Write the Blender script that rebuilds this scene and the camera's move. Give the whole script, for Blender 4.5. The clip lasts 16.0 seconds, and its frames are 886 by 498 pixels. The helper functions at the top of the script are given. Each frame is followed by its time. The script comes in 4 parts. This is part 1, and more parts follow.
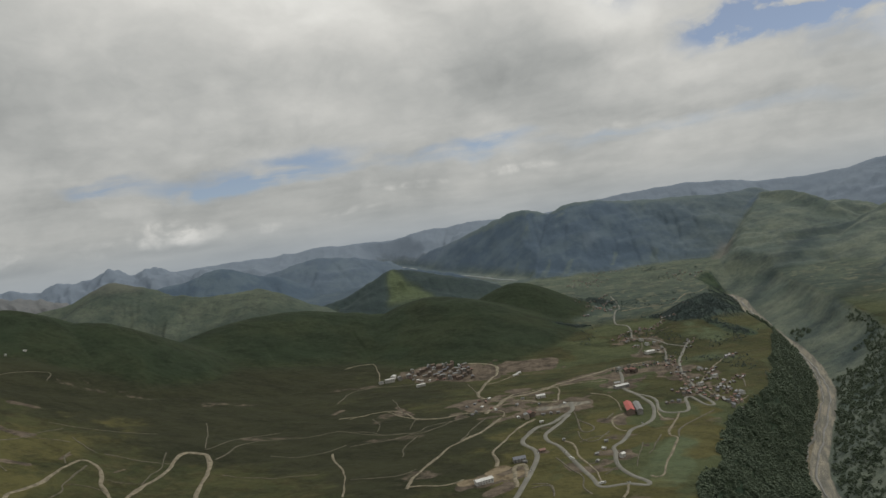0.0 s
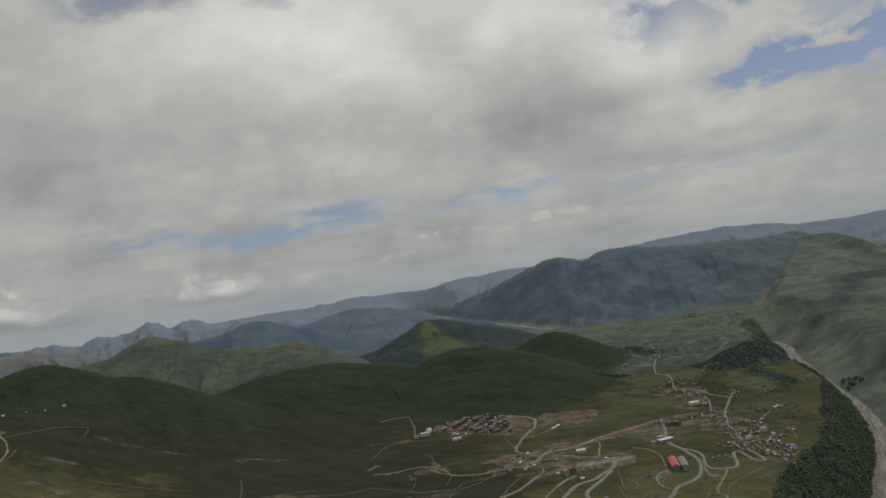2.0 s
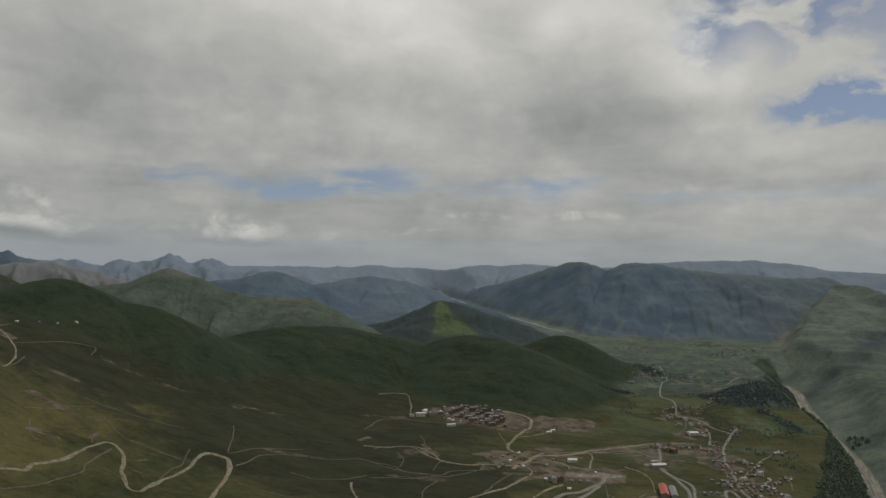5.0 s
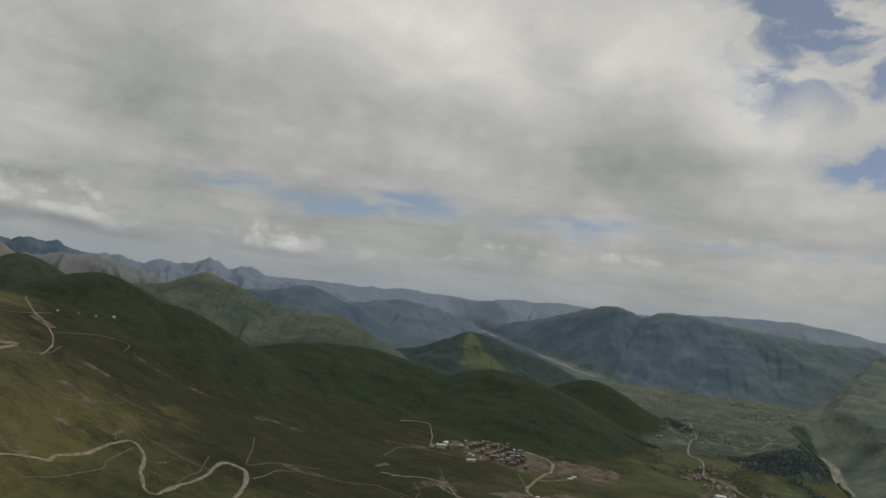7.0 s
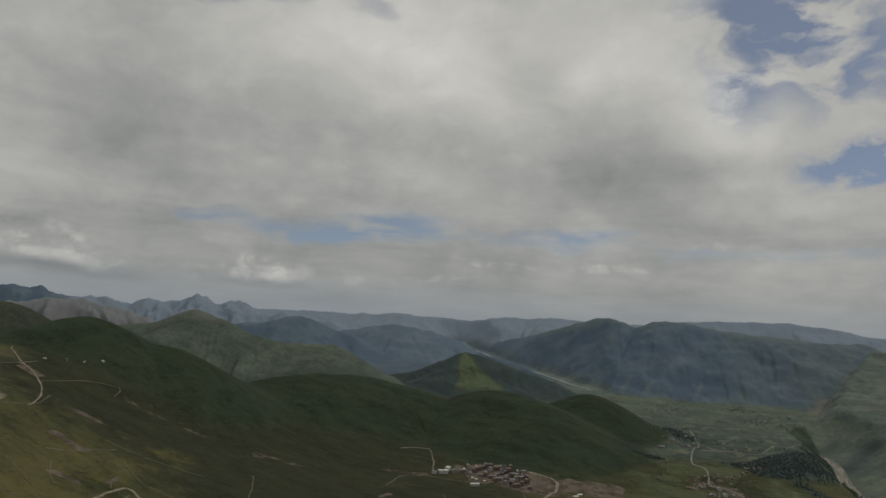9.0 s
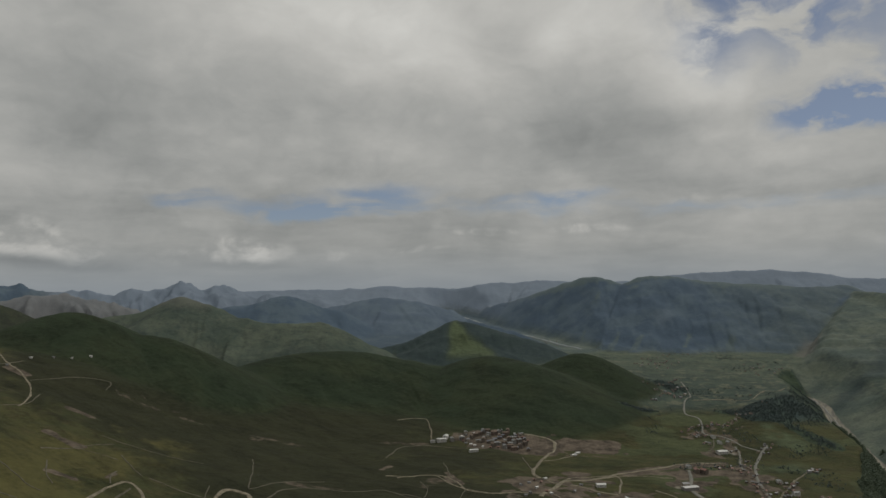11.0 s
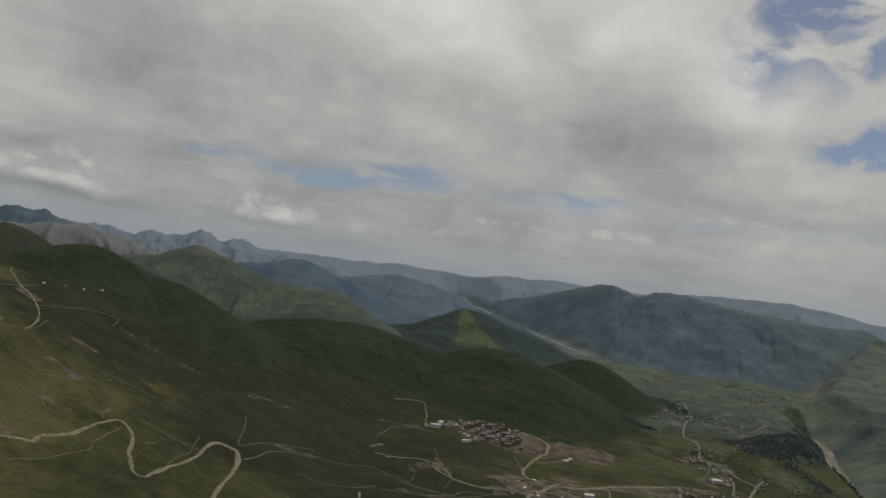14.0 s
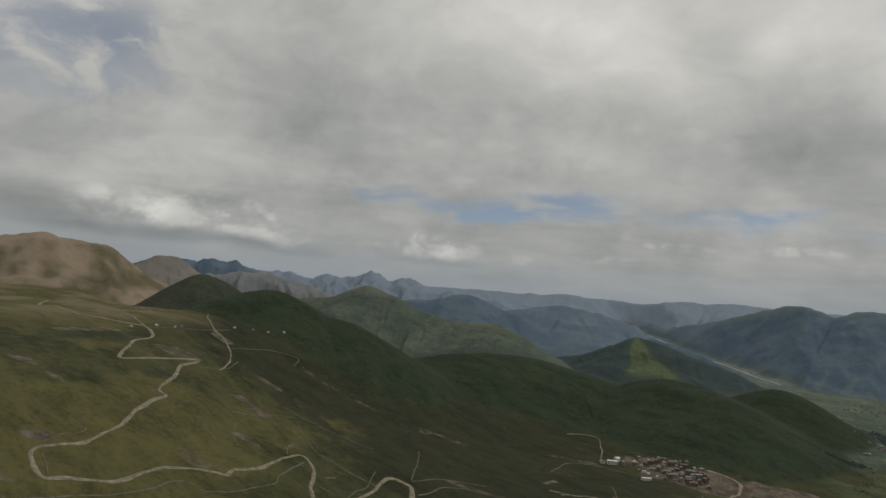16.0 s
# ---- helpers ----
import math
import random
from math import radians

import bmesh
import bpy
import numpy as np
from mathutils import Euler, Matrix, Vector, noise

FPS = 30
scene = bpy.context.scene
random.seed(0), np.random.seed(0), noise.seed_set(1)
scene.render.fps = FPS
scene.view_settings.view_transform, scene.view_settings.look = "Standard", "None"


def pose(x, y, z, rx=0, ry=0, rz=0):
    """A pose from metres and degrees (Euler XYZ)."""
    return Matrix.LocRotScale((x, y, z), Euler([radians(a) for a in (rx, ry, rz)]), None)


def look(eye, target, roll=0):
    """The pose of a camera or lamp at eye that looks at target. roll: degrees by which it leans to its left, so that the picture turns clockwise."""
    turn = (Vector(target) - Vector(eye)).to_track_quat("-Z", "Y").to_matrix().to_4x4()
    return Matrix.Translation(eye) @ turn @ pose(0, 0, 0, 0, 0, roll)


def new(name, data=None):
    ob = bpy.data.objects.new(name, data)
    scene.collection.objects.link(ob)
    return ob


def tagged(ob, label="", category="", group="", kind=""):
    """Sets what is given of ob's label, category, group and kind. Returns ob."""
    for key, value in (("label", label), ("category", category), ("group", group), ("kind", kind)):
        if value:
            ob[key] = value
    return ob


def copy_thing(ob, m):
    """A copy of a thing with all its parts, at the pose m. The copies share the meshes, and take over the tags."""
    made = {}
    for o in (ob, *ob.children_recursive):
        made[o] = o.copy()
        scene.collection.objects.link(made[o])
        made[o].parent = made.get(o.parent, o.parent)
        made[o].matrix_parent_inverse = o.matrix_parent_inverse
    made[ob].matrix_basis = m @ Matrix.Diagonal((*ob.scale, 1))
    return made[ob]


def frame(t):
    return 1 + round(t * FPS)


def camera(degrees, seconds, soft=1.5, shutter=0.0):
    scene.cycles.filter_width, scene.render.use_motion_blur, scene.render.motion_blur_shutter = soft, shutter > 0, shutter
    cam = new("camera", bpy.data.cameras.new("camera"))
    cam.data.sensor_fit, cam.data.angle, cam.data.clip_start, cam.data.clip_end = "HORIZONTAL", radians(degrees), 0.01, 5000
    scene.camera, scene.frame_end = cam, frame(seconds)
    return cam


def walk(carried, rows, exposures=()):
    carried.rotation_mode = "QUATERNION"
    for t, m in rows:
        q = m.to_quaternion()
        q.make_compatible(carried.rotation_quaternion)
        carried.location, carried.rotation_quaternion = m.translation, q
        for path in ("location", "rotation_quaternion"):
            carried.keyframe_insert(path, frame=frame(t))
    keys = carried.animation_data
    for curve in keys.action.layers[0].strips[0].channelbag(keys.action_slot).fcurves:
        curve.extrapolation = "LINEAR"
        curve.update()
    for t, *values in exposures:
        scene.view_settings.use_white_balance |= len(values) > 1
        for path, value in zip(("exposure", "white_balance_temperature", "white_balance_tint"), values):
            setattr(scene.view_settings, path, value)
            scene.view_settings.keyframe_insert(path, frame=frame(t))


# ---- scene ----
cam = camera(65.0, 16.0, soft=1.5)
walk(cam, [
    (0, pose(1.3, -20.0, -14.8, 88.91, 8.17, -3.13)),
    (0.5, pose(2.3, -16.9, -12.9, 90.22, 8.39, -1.75)),
    (1, pose(2.9, -14.0, -11.1, 91.31, 9.34, -0.64)),
    (1.5, pose(3.2, -11.3, -9.2, 92.31, 10.14, -0.29)),
    (2, pose(3.1, -8.8, -7.3, 93.25, 8.97, -0.30)),
    (2.5, pose(2.7, -6.4, -5.5, 94.35, 5.21, 0.06)),
    (3, pose(2.1, -4.2, -3.6, 94.75, 2.09, 0.80)),
    (3.5, pose(1.1, -2.0, -1.8, 93.28, 1.50, 0.00)),
    (4, pose(0.0, 0.0, 0.0, 92.51, 0.00, -0.00)),
    (4.2, pose(-0.5, 0.8, 0.7, 92.31, -0.79, 0.56)),
    (6.3, pose(-7.4, 8.8, 7.7, 91.46, -1.45, 2.09)),
    (6.5, pose(-8.2, 9.6, 8.3, 91.97, -3.80, 2.63)),
    (7, pose(-10.1, 11.5, 9.8, 93.85, -6.90, 3.92)),
    (7.5, pose(-12.1, 13.5, 11.2, 94.72, -6.33, 3.05)),
    (8, pose(-14.1, 15.6, 12.5, 95.74, -4.93, 2.69)),
    (10.3, pose(-22.6, 26.6, 17.3, 94.38, -0.51, 3.42)),
    (10.5, pose(-23.2, 27.8, 17.7, 93.99, 0.35, 3.14)),
    (11, pose(-24.6, 30.7, 18.3, 93.12, 0.61, 1.98)),
    (11.5, pose(-25.9, 33.9, 18.9, 92.77, -0.79, 2.72)),
    (12, pose(-27.0, 37.3, 19.3, 92.41, -1.52, 3.24)),
    (12.5, pose(-27.8, 41.0, 19.6, 92.60, -2.09, 4.19)),
    (13, pose(-28.4, 45.0, 19.8, 92.25, -3.94, 5.76)),
    (13.5, pose(-28.6, 49.3, 19.7, 91.55, -5.54, 5.47)),
    (14, pose(-28.6, 53.9, 19.5, 91.79, -7.78, 3.25)),
    (14.5, pose(-28.2, 58.8, 19.2, 92.83, -11.77, 3.47)),
    (15, pose(-27.4, 64.2, 18.7, 92.47, -10.34, 8.24)),
    (15.5, pose(-26.2, 69.9, 18.0, 92.83, -5.91, 13.56)),
    (16, pose(-24.6, 76.0, 17.1, 92.99, -4.91, 16.87)),
], exposures=[(0, 0.16), (1.5, 0.0), (2.5, -0.09), (3, -0.15), (4, -0.13), (7, -0.03), (8, -0.16), (10.5, -0.29), (11.5, -0.25), (12.5, -0.18), (13.5, -0.18), (14.5, -0.09), (16, -0.10)])

# ---- world: broken cloud over a pale blue sky, weak soft sun ----
world = bpy.data.worlds.new("sky")
scene.world = world
world.use_nodes = True
wt = world.node_tree
wt.nodes.clear()


class Net:
    """Short-hand for building node trees."""

    def __init__(self, tree):
        self.tree = tree

    def node(self, kind, **values):
        n = self.tree.nodes.new(kind)
        for key, value in values.items():
            setattr(n, key, value)
        return n

    def put(self, socket, value):
        if isinstance(value, bpy.types.NodeSocket):
            self.tree.links.new(value, socket)
        elif value is not None:
            socket.default_value = value

    def math(self, op, a, b=None, c=None, clamp=False):
        n = self.node("ShaderNodeMath", operation=op, use_clamp=clamp)
        for s, v in zip(n.inputs, (a, b, c)):
            self.put(s, v)
        return n.outputs[0]

    def vec(self, op, a, b=None):
        n = self.node("ShaderNodeVectorMath", operation=op)
        self.put(n.inputs[0], a)
        self.put(n.inputs[1], b)
        return n.outputs["Value"] if op in ("DOT_PRODUCT", "LENGTH") else n.outputs["Vector"]

    def noise(self, vector, scale, detail=4.0, rough=0.55, distort=0.0, colour=False):
        n = self.node("ShaderNodeTexNoise")
        self.put(n.inputs["Vector"], vector)
        for key, value in (("Scale", scale), ("Detail", detail), ("Roughness", rough), ("Distortion", distort)):
            n.inputs[key].default_value = value
        return n.outputs["Color" if colour else "Fac"]

    def step(self, value, lo, hi, out0=0.0, out1=1.0):
        n = self.node("ShaderNodeMapRange", interpolation_type="SMOOTHSTEP")
        for s, v in zip(n.inputs, (value, lo, hi, out0, out1)):
            self.put(s, v)
        return n.outputs[0]

    def mix(self, fac, a, b, blend="MIX"):
        n = self.node("ShaderNodeMix", data_type="RGBA", blend_type=blend)
        self.put(n.inputs["Factor"], fac)
        self.put(n.inputs[6], a)
        self.put(n.inputs[7], b)
        return n.outputs[2]


SUN_AZ, SUN_EL = radians(60), radians(52)
w = Net(wt)
sky = w.node("ShaderNodeTexSky", sky_type="NISHITA", sun_disc=False, sun_elevation=SUN_EL, sun_rotation=SUN_AZ, altitude=2500.0, dust_density=2.0)
way = w.node("ShaderNodeTexCoord").outputs["Generated"]
split = w.node("ShaderNodeSeparateXYZ")
wt.links.new(way, split.inputs[0])
dx, dy, dz = split.outputs
# the cloud deck is flat, so it is looked up on a plane overhead
lift = w.math("ADD", w.math("MAXIMUM", dz, 0.0), 0.16)
deck = w.node("ShaderNodeCombineXYZ")
wt.links.new(w.math("DIVIDE", dx, lift), deck.inputs[0])
wt.links.new(w.math("DIVIDE", dy, lift), deck.inputs[1])
plane = deck.outputs[0]
big = w.noise(plane, 0.8, 5, 0.5, 0.1)
fine = w.noise(plane, 2.4, 6, 0.5, 0.15)
# billows: directions shaken by noise, so that every cloud has a torn edge
shake = w.vec("MULTIPLY", w.vec("SUBTRACT", w.noise(w.vec("MULTIPLY", way, (1.0, 1.0, 1.7)), 7.0, 6, 0.52, colour=True), (0.5, 0.5, 0.5)), (0.15, 0.15, 0.085))
torn = w.vec("ADD", way, shake)
firm = w.vec("ADD", way, w.vec("MULTIPLY", shake, (0.35, 0.35, 0.30)))


split_z = w.node("ShaderNodeSeparateXYZ")
wt.links.new(torn, split_z.inputs[0])
split_f = w.node("ShaderNodeSeparateXYZ")
wt.links.new(firm, split_f.inputs[0])


def patch(az, el, wide, high, soft=0.8, rough=True):
    """1 inside an ellipse of the sky (degrees), fading at its torn edge."""
    a, e = radians(az), radians(el)
    ragged, height = (firm, split_f.outputs[2]) if el < 5 or not rough else (torn, split_z.outputs[2])
    axis = (math.cos(a), -math.sin(a), 0.0)
    u = w.math("DIVIDE", w.vec("DOT_PRODUCT", ragged, axis), math.sin(radians(wide)))
    v = w.math("DIVIDE", w.math("SUBTRACT", height, math.sin(e)), math.sin(radians(high)))
    ahead = w.step(w.vec("DOT_PRODUCT", ragged, (math.sin(a), math.cos(a), 0.0)), 0.2, 0.4)
    d = w.math("SQRT", w.math("ADD", w.math("MULTIPLY", u, u), w.math("MULTIPLY", v, v)))
    return w.math("MULTIPLY", w.step(d, 1.0 - soft, 1.0 + soft, 1.0, 0.0), ahead)


def total(rows, rough=True):
    out = 0.0
    for az, el, wide, high, soft, amount in rows:
        out = w.math("ADD", out, w.math("MULTIPLY", patch(az, el, wide, high, soft, rough), amount))
    return out


# lighter and darker billows of the deck (azimuth, elevation, width, height, softness, amount)
LIGHT = [(7.2, 19.2, 1.6, 1.3, 0.8, 0.09), (16.3, 17, 2.4, 3.0, 0.8, 0.11), (0, 18, 4, 3, 0.9, 0.09), (11, 21, 4, 2, 0.9, 0.08), (-8, 21, 6, 3, 0.9, 0.09), (-3, 20.6, 3, 2.2, 0.7, 0.06), (-19, 22, 6, 1.8, 0.8, 0.05),
         (20, 14.5, 3, 1.5, 0.8, 0.09), (14, 20, 6, 4, 0.9, 0.06), (22, 10.6, 6, 1.5, 0.9, 0.07), (19, 18.5, 2, 1.6, 0.8, 0.06), (-36, 9, 10, 2.5, 0.9, 0.03)]
DARK = [(10.5, 12.8, 7.5, 2.7, 0.9, -0.09), (4, 11.8, 5, 1.5, 0.9, -0.05), (4, 19, 2, 1.8, 0.8, -0.05), (13.5, 16.8, 2.5, 1.6, 0.9, -0.05), (-14, 15.2, 8, 2.2, 0.9, -0.07), (-4, 14.6, 5, 1.8, 0.9, -0.05), (-24, 9.6, 7, 0.8, 0.9, -0.03),
        (-32, 18, 9, 8, 0.9, -0.05), (-47, 3.2, 5, 1.4, 0.8, -0.13), (-38, 2.2, 7, 0.45, 0.8, -0.09), (-31, 1.9, 4, 0.4, 0.8, -0.06), (-17.5, 2.0, 3, 0.35, 0.8, -0.06), (-36, 5.0, 1.8, 0.6, 0.7, -0.06), (-31.5, 4.6, 1.0, 0.5, 0.7, -0.06), (24, 6.4, 4, 0.6, 0.9, -0.04)]
# holes through which the blue shows
HOLES = [(-21, 24.6, 5, 0.9, 0.6, 0.8), (-10.5, 24.3, 1.6, 0.7, 0.8, 0.4), (-44, 17, 4, 2, 0.9, 0.4), (31, 12.4, 7, 1.8, 0.4, 1.4), (38, 13, 6, 3.5, 0.6, 0.9), (23, 20.5, 5, 2.6, 0.9, 0.6), (29, 19.5, 6, 3.5, 0.8, 0.7), (22, 25, 5, 3, 0.6, 1.0), (19.5, 17.6, 2.2, 1.6, 0.8, 0.6)]
HOLES_LOW = [(-22.6, 7.0, 2, 0.5, 0.7, 0.9), (-15, 6.5, 5, 0.6, 0.8, 0.9), (-7, 7.5, 4, 0.9, 0.8, 1.0), (-10, 6.1, 7, 0.5, 0.8, 0.75), (8.6, 7.0, 3.2, 0.6, 0.7, 1.0), (5, 6.1, 5, 0.5, 0.9, 0.75), (18, 5.8, 3.5, 0.5, 0.9, 0.5), (27, 6, 6, 0.5, 0.9, 0.4), (-48, 14, 6, 3, 0.9, 0.6)]
lumps = w.noise(w.vec("MULTIPLY", torn, (1.0, 1.0, 2.0)), 3.6, 7, 0.5, 0.2)
curls = w.noise(w.vec("MULTIPLY", torn, (1.0, 1.0, 1.8)), 11.0, 6, 0.52, 0.3)
grain = w.math("MULTIPLY", w.math("SUBTRACT", lumps, 0.5), 0.31)
grain = w.math("ADD", grain, w.math("MULTIPLY", w.math("SUBTRACT", curls, 0.5), 0.08))
grain = w.math("ADD", grain, w.math("MULTIPLY", w.math("SUBTRACT", fine, 0.5), 0.10))
# cauliflower heads: rounded lobes with dark creases, firm on the lit side
lobes = w.noise(w.vec("MULTIPLY", firm, (1.0, 1.0, 1.5)), 15.0, 5, 0.55, 0.2)
heads = w.math("ABSOLUTE", w.math("SUBTRACT", lobes, 0.5))
billow = w.noise(w.vec("MULTIPLY", firm, (1.0, 1.0, 1.5)), 5.5, 7, 0.52, 0.4)
grain = w.math("ADD", grain, w.step(billow, 0.42, 0.62, -0.028, 0.028))
grain = w.math("ADD", grain, w.math("MULTIPLY", w.math("SUBTRACT", heads, 0.07), 0.16))
PUFFS = [(-42, 4.1, 3.6, 1.2, 0.35, 0.10), (-37.5, 4.1, 3.4, 1.4, 0.35, 0.12), (-33, 3.8, 2.6, 1.5, 0.35, 0.12), (-29.5, 2.8, 2.0, 0.9, 0.35, 0.10), (-18.2, 3.1, 2.6, 1.05, 0.35, 0.13), (-16, 3.0, 2.0, 0.8, 0.35, 0.07), (-23, 2.6, 1.4, 0.5, 0.4, 0.06), (-10.5, 2.6, 1.2, 0.35, 0.4, 0.06), (1.5, 4.4, 2.5, 0.28, 0.4, 0.09), (-4, 3.2, 2.2, 0.3, 0.4, 0.06), (10, 4.6, 3.0, 0.3, 0.5, 0.09), (18, 6.8, 3.5, 0.4, 0.5, 0.05)]
grain = w.math("MULTIPLY", grain, w.step(dz, 0.02, 0.12, 0.55, 1.0))
grain = w.math("ADD", grain, w.math("MULTIPLY", w.math("MULTIPLY", w.math("SUBTRACT", w.noise(w.vec("MULTIPLY", firm, (1.0, 1.0, 6.0)), 5.0, 6, 0.55, 0.2), 0.5), 0.22), w.step(dz, 0.22, 0.10, 0.0, 1.0)))
puffs = w.math("MULTIPLY", total(PUFFS), w.step(heads, 0.0, 0.18, 0.1, 1.25))
shade = w.math("ADD", w.math("ADD", w.math("ADD", grain, puffs), total(LIGHT + DARK, False)), w.step(dz, 0.0, 0.4, 0.37, 0.52))
value = w.node("ShaderNodeCombineColor")
for s in value.inputs:
    wt.links.new(shade, s)
cloud = w.mix(1.0, w.mix(w.step(shade, 0.2, 0.6), (0.975, 1.01, 0.985, 1), (1.0, 0.99, 0.937, 1)), value.outputs[0], "MULTIPLY")
streak = w.noise(w.vec("MULTIPLY", firm, (1.0, 1.0, 7.0)), 7.0, 6, 0.55, 0.2)
low = w.step(dz, 0.20, 0.13, 0.0, 0.6)
veil = w.math("ADD", w.math("MULTIPLY", curls, w.math("SUBTRACT", 1.0, low)), w.math("MULTIPLY", streak, low))
clear = w.math("MULTIPLY", total(HOLES + HOLES_LOW), w.step(veil, 0.64, 0.42), clamp=True)
haze = w.step(dz, -0.02, 0.07, 1.0, 0.0)
blue = w.mix(0.30, w.mix(1.0, sky.outputs[0], (0.061, 0.061, 0.062, 1), "MULTIPLY"), (0.40, 0.415, 0.45, 1))
tone = w.mix(w.math("MULTIPLY", haze, 0.85), w.mix(clear, cloud, blue), (0.276, 0.312, 0.345, 1))
bg = w.node("ShaderNodeBackground")
wt.links.new(tone, bg.inputs["Color"])
bg.inputs["Strength"].default_value = 1.0
wt.links.new(bg.outputs[0], w.node("ShaderNodeOutputWorld").inputs[0])

sun = new("sun", bpy.data.lights.new("sun", "SUN"))
sun.data.energy, sun.data.angle, sun.data.color = 1.22, radians(10), (1.0, 0.95, 0.86)
sun.matrix_world = look((0, 0, 0), (-math.sin(SUN_AZ) * math.cos(SUN_EL), -math.cos(SUN_AZ) * math.cos(SUN_EL), -math.sin(SUN_EL)))

# ---- relief: crest lines of the hills (slope, rounding, crest points in metres) ----
CRESTS = {}
CRESTS["red_mountain"] = (0.62, 22, [(-2567, 2100, 29), (-2491, 2177, 61), (-2427, 2220, 76), (-2368, 2255, 92), (-2325, 2300, 71), (-2261, 2365, 74), (-2229, 2410, 71), (-2204, 2446, 30), (-2166, 2494, -19), (-2127, 2541, -74)])
CRESTS["rocky_dome"] = (0.75, 14, [(-2365, 2811, -45), (-2343, 2830, 12), (-2295, 2870, 37), (-2239, 2915, 33), (-2195, 2948, -6), (-2154, 2979, -49)])
CRESTS["brown_hump"] = (0.75, 22, [(-1669, 2218, -68), (-1652, 2243, -43), (-1625, 2275, -17), (-1572, 2313, -33), (-1513, 2341, -67), (-1467, 2358, -101)])
CRESTS["dark_hill"] = (0.55, 50, [(-1362, 2097, -81), (-1269, 2154, -50), (-1199, 2171, -67), (-1116, 2181, -113), (-988, 2187, -132), (-914, 2165, -171), (-783, 2163, -248), (-695, 2140, -318)])
CRESTS["green_mountain"] = (0.6, 35, [(-1697, 3061, -119), (-1480, 3117, -81), (-1361, 3116, -39), (-1293, 3091, -20), (-1199, 3075, -43), (-1063, 3018, -98), (-834, 2986, -133), (-655, 2979, -130), (-533, 2902, -188), (-434, 2867, -251)])
CRESTS["grey_range"] = (0.7, 25, [(-2925, 3486, -6), (-2751, 3624, 42), (-2694, 3667, 10), (-2603, 3732, 58), (-2485, 3812, 42), (-2247, 3956, 2), (-1995, 4090, 2), (-1858, 4153, 2), (-1749, 4201, 50), (-1660, 4236, 18), (-1541, 4281, 26), (-1444, 4315, -14), (-1231, 4380, -37), (-946, 4451, -77)])
CRESTS["cliff_range"] = (0.8, 25, [(-2294, 3277, -45), (-2149, 3374, -24), (-2030, 3447, -10), (-1909, 3515, -31), (-1816, 3564, -87)])
CRESTS["long_hill"] = (0.42, 80, [(-817, 2257, -303), (-754, 2436, -246), (-638, 2521, -218), (-474, 2607, -218), (-350, 2627, -237), (-91, 2598, -282), (-27, 2600, -260), (54, 2599, -237), (174, 2494, -258), (277, 2434, -310)])
CRESTS["round_hill"] = (0.58, 50, [(226, 2691, -312), (341, 2699, -257), (407, 2689, -238), (464, 2660, -265), (515, 2600, -335)])
CRESTS["knoll_ridge"] = (0.55, 30, [(-495, 3313, -285), (-280, 3338, -238), (-105, 3348, -156), (-64, 3349, -149), (98, 3299, -184), (306, 3236, -248), (444, 3119, -312)])
CRESTS["blue_ridge"] = (0.6, 40, [(-1480, 3662, -124), (-1338, 3716, -90), (-1175, 3771, -62), (-1036, 3812, -28), (-949, 3834, -48), (-828, 3862, -97), (-706, 3886, -124), (-584, 3907, -235)])
CRESTS["blue_spur"] = (0.5, 40, [(-884, 4157, -111), (-760, 4182, -82), (-496, 4221, -45), (-289, 4240, -89), (-82, 4249, -141), (37, 4250, -200)])
CRESTS["big_mountain"] = (0.62, 40, [(39, 4500, -119), (158, 4297, -54), (391, 4132, -9), (571, 4010, 48), (695, 3939, 61), (835, 3861, 12), (922, 3841, 54), (1069, 3803, 54), (1266, 3741, 33), (1370, 3705, 19), (1524, 3644, 6), (1646, 3646, -8), (1916, 3681, -1)])
CRESTS["east_mountain"] = (0.85, 25, [(1865, 3493, -34), (1931, 3389, -36), (1963, 3254, -70), (1985, 3122, -129), (2003, 2992, -208), (2048, 2838, -151), (2300, 2300, 20), (2600, 1900, 60)])
CRESTS["east_spur"] = ((0.30, 0.95), 25, [(1865, 3493, -34), (1725, 3386, -122), (1591, 3274, -210), (1444, 3166, -297), (1312, 3050, -365), (1213, 2961, -409)])
CRESTS["east_rib"] = ((0.36, 0.8), 25, [(2048, 2838, -151), (1893, 2800, -212), (1731, 2739, -289), (1582, 2689, -370), (1434, 2635, -452)])
CRESTS["east_rib_low"] = ((0.4, 0.7), 25, [(1845, 2365, -245), (1682, 2300, -312), (1502, 2220, -398), (1358, 2147, -454), (1234, 2105, -485)])
CRESTS["far_east_range"] = (0.5, 40, [(1069, 4628, 33), (1317, 4564, 79), (1586, 4478, 91), (1833, 4382, 99), (2067, 4277, 75), (2230, 4194, 41), (2552, 4006, 33), (2859, 3794, 83), (3359, 3359, 91)])
CRESTS["far_range"] = (0.4, 40, [(-1669, 4586, 4), (-1015, 4773, 4), (-510, 4853, 21), (-85, 4879, 4), (153, 4878, 43), (298, 4871, 30), (459, 4858, 55), (679, 4833, 38), (1181, 4735, 38)])
CRESTS["river_knoll"] = (0.6, 35, [(870, 2200, -362), (933, 2240, -336), (999, 2270, -336), (1048, 2270, -371), (1081, 2232, -422), (1091, 2160, -464)])
RIVER = [(480, 700, -590), (620, 1000, -572), (694, 1216, -554), (807, 1381, -538), (963, 1615, -521), (1078, 1883, -505), (1143, 2167, -476), (1192, 2401, -453), (1240, 2566, -426), (1255, 2703, -414)]
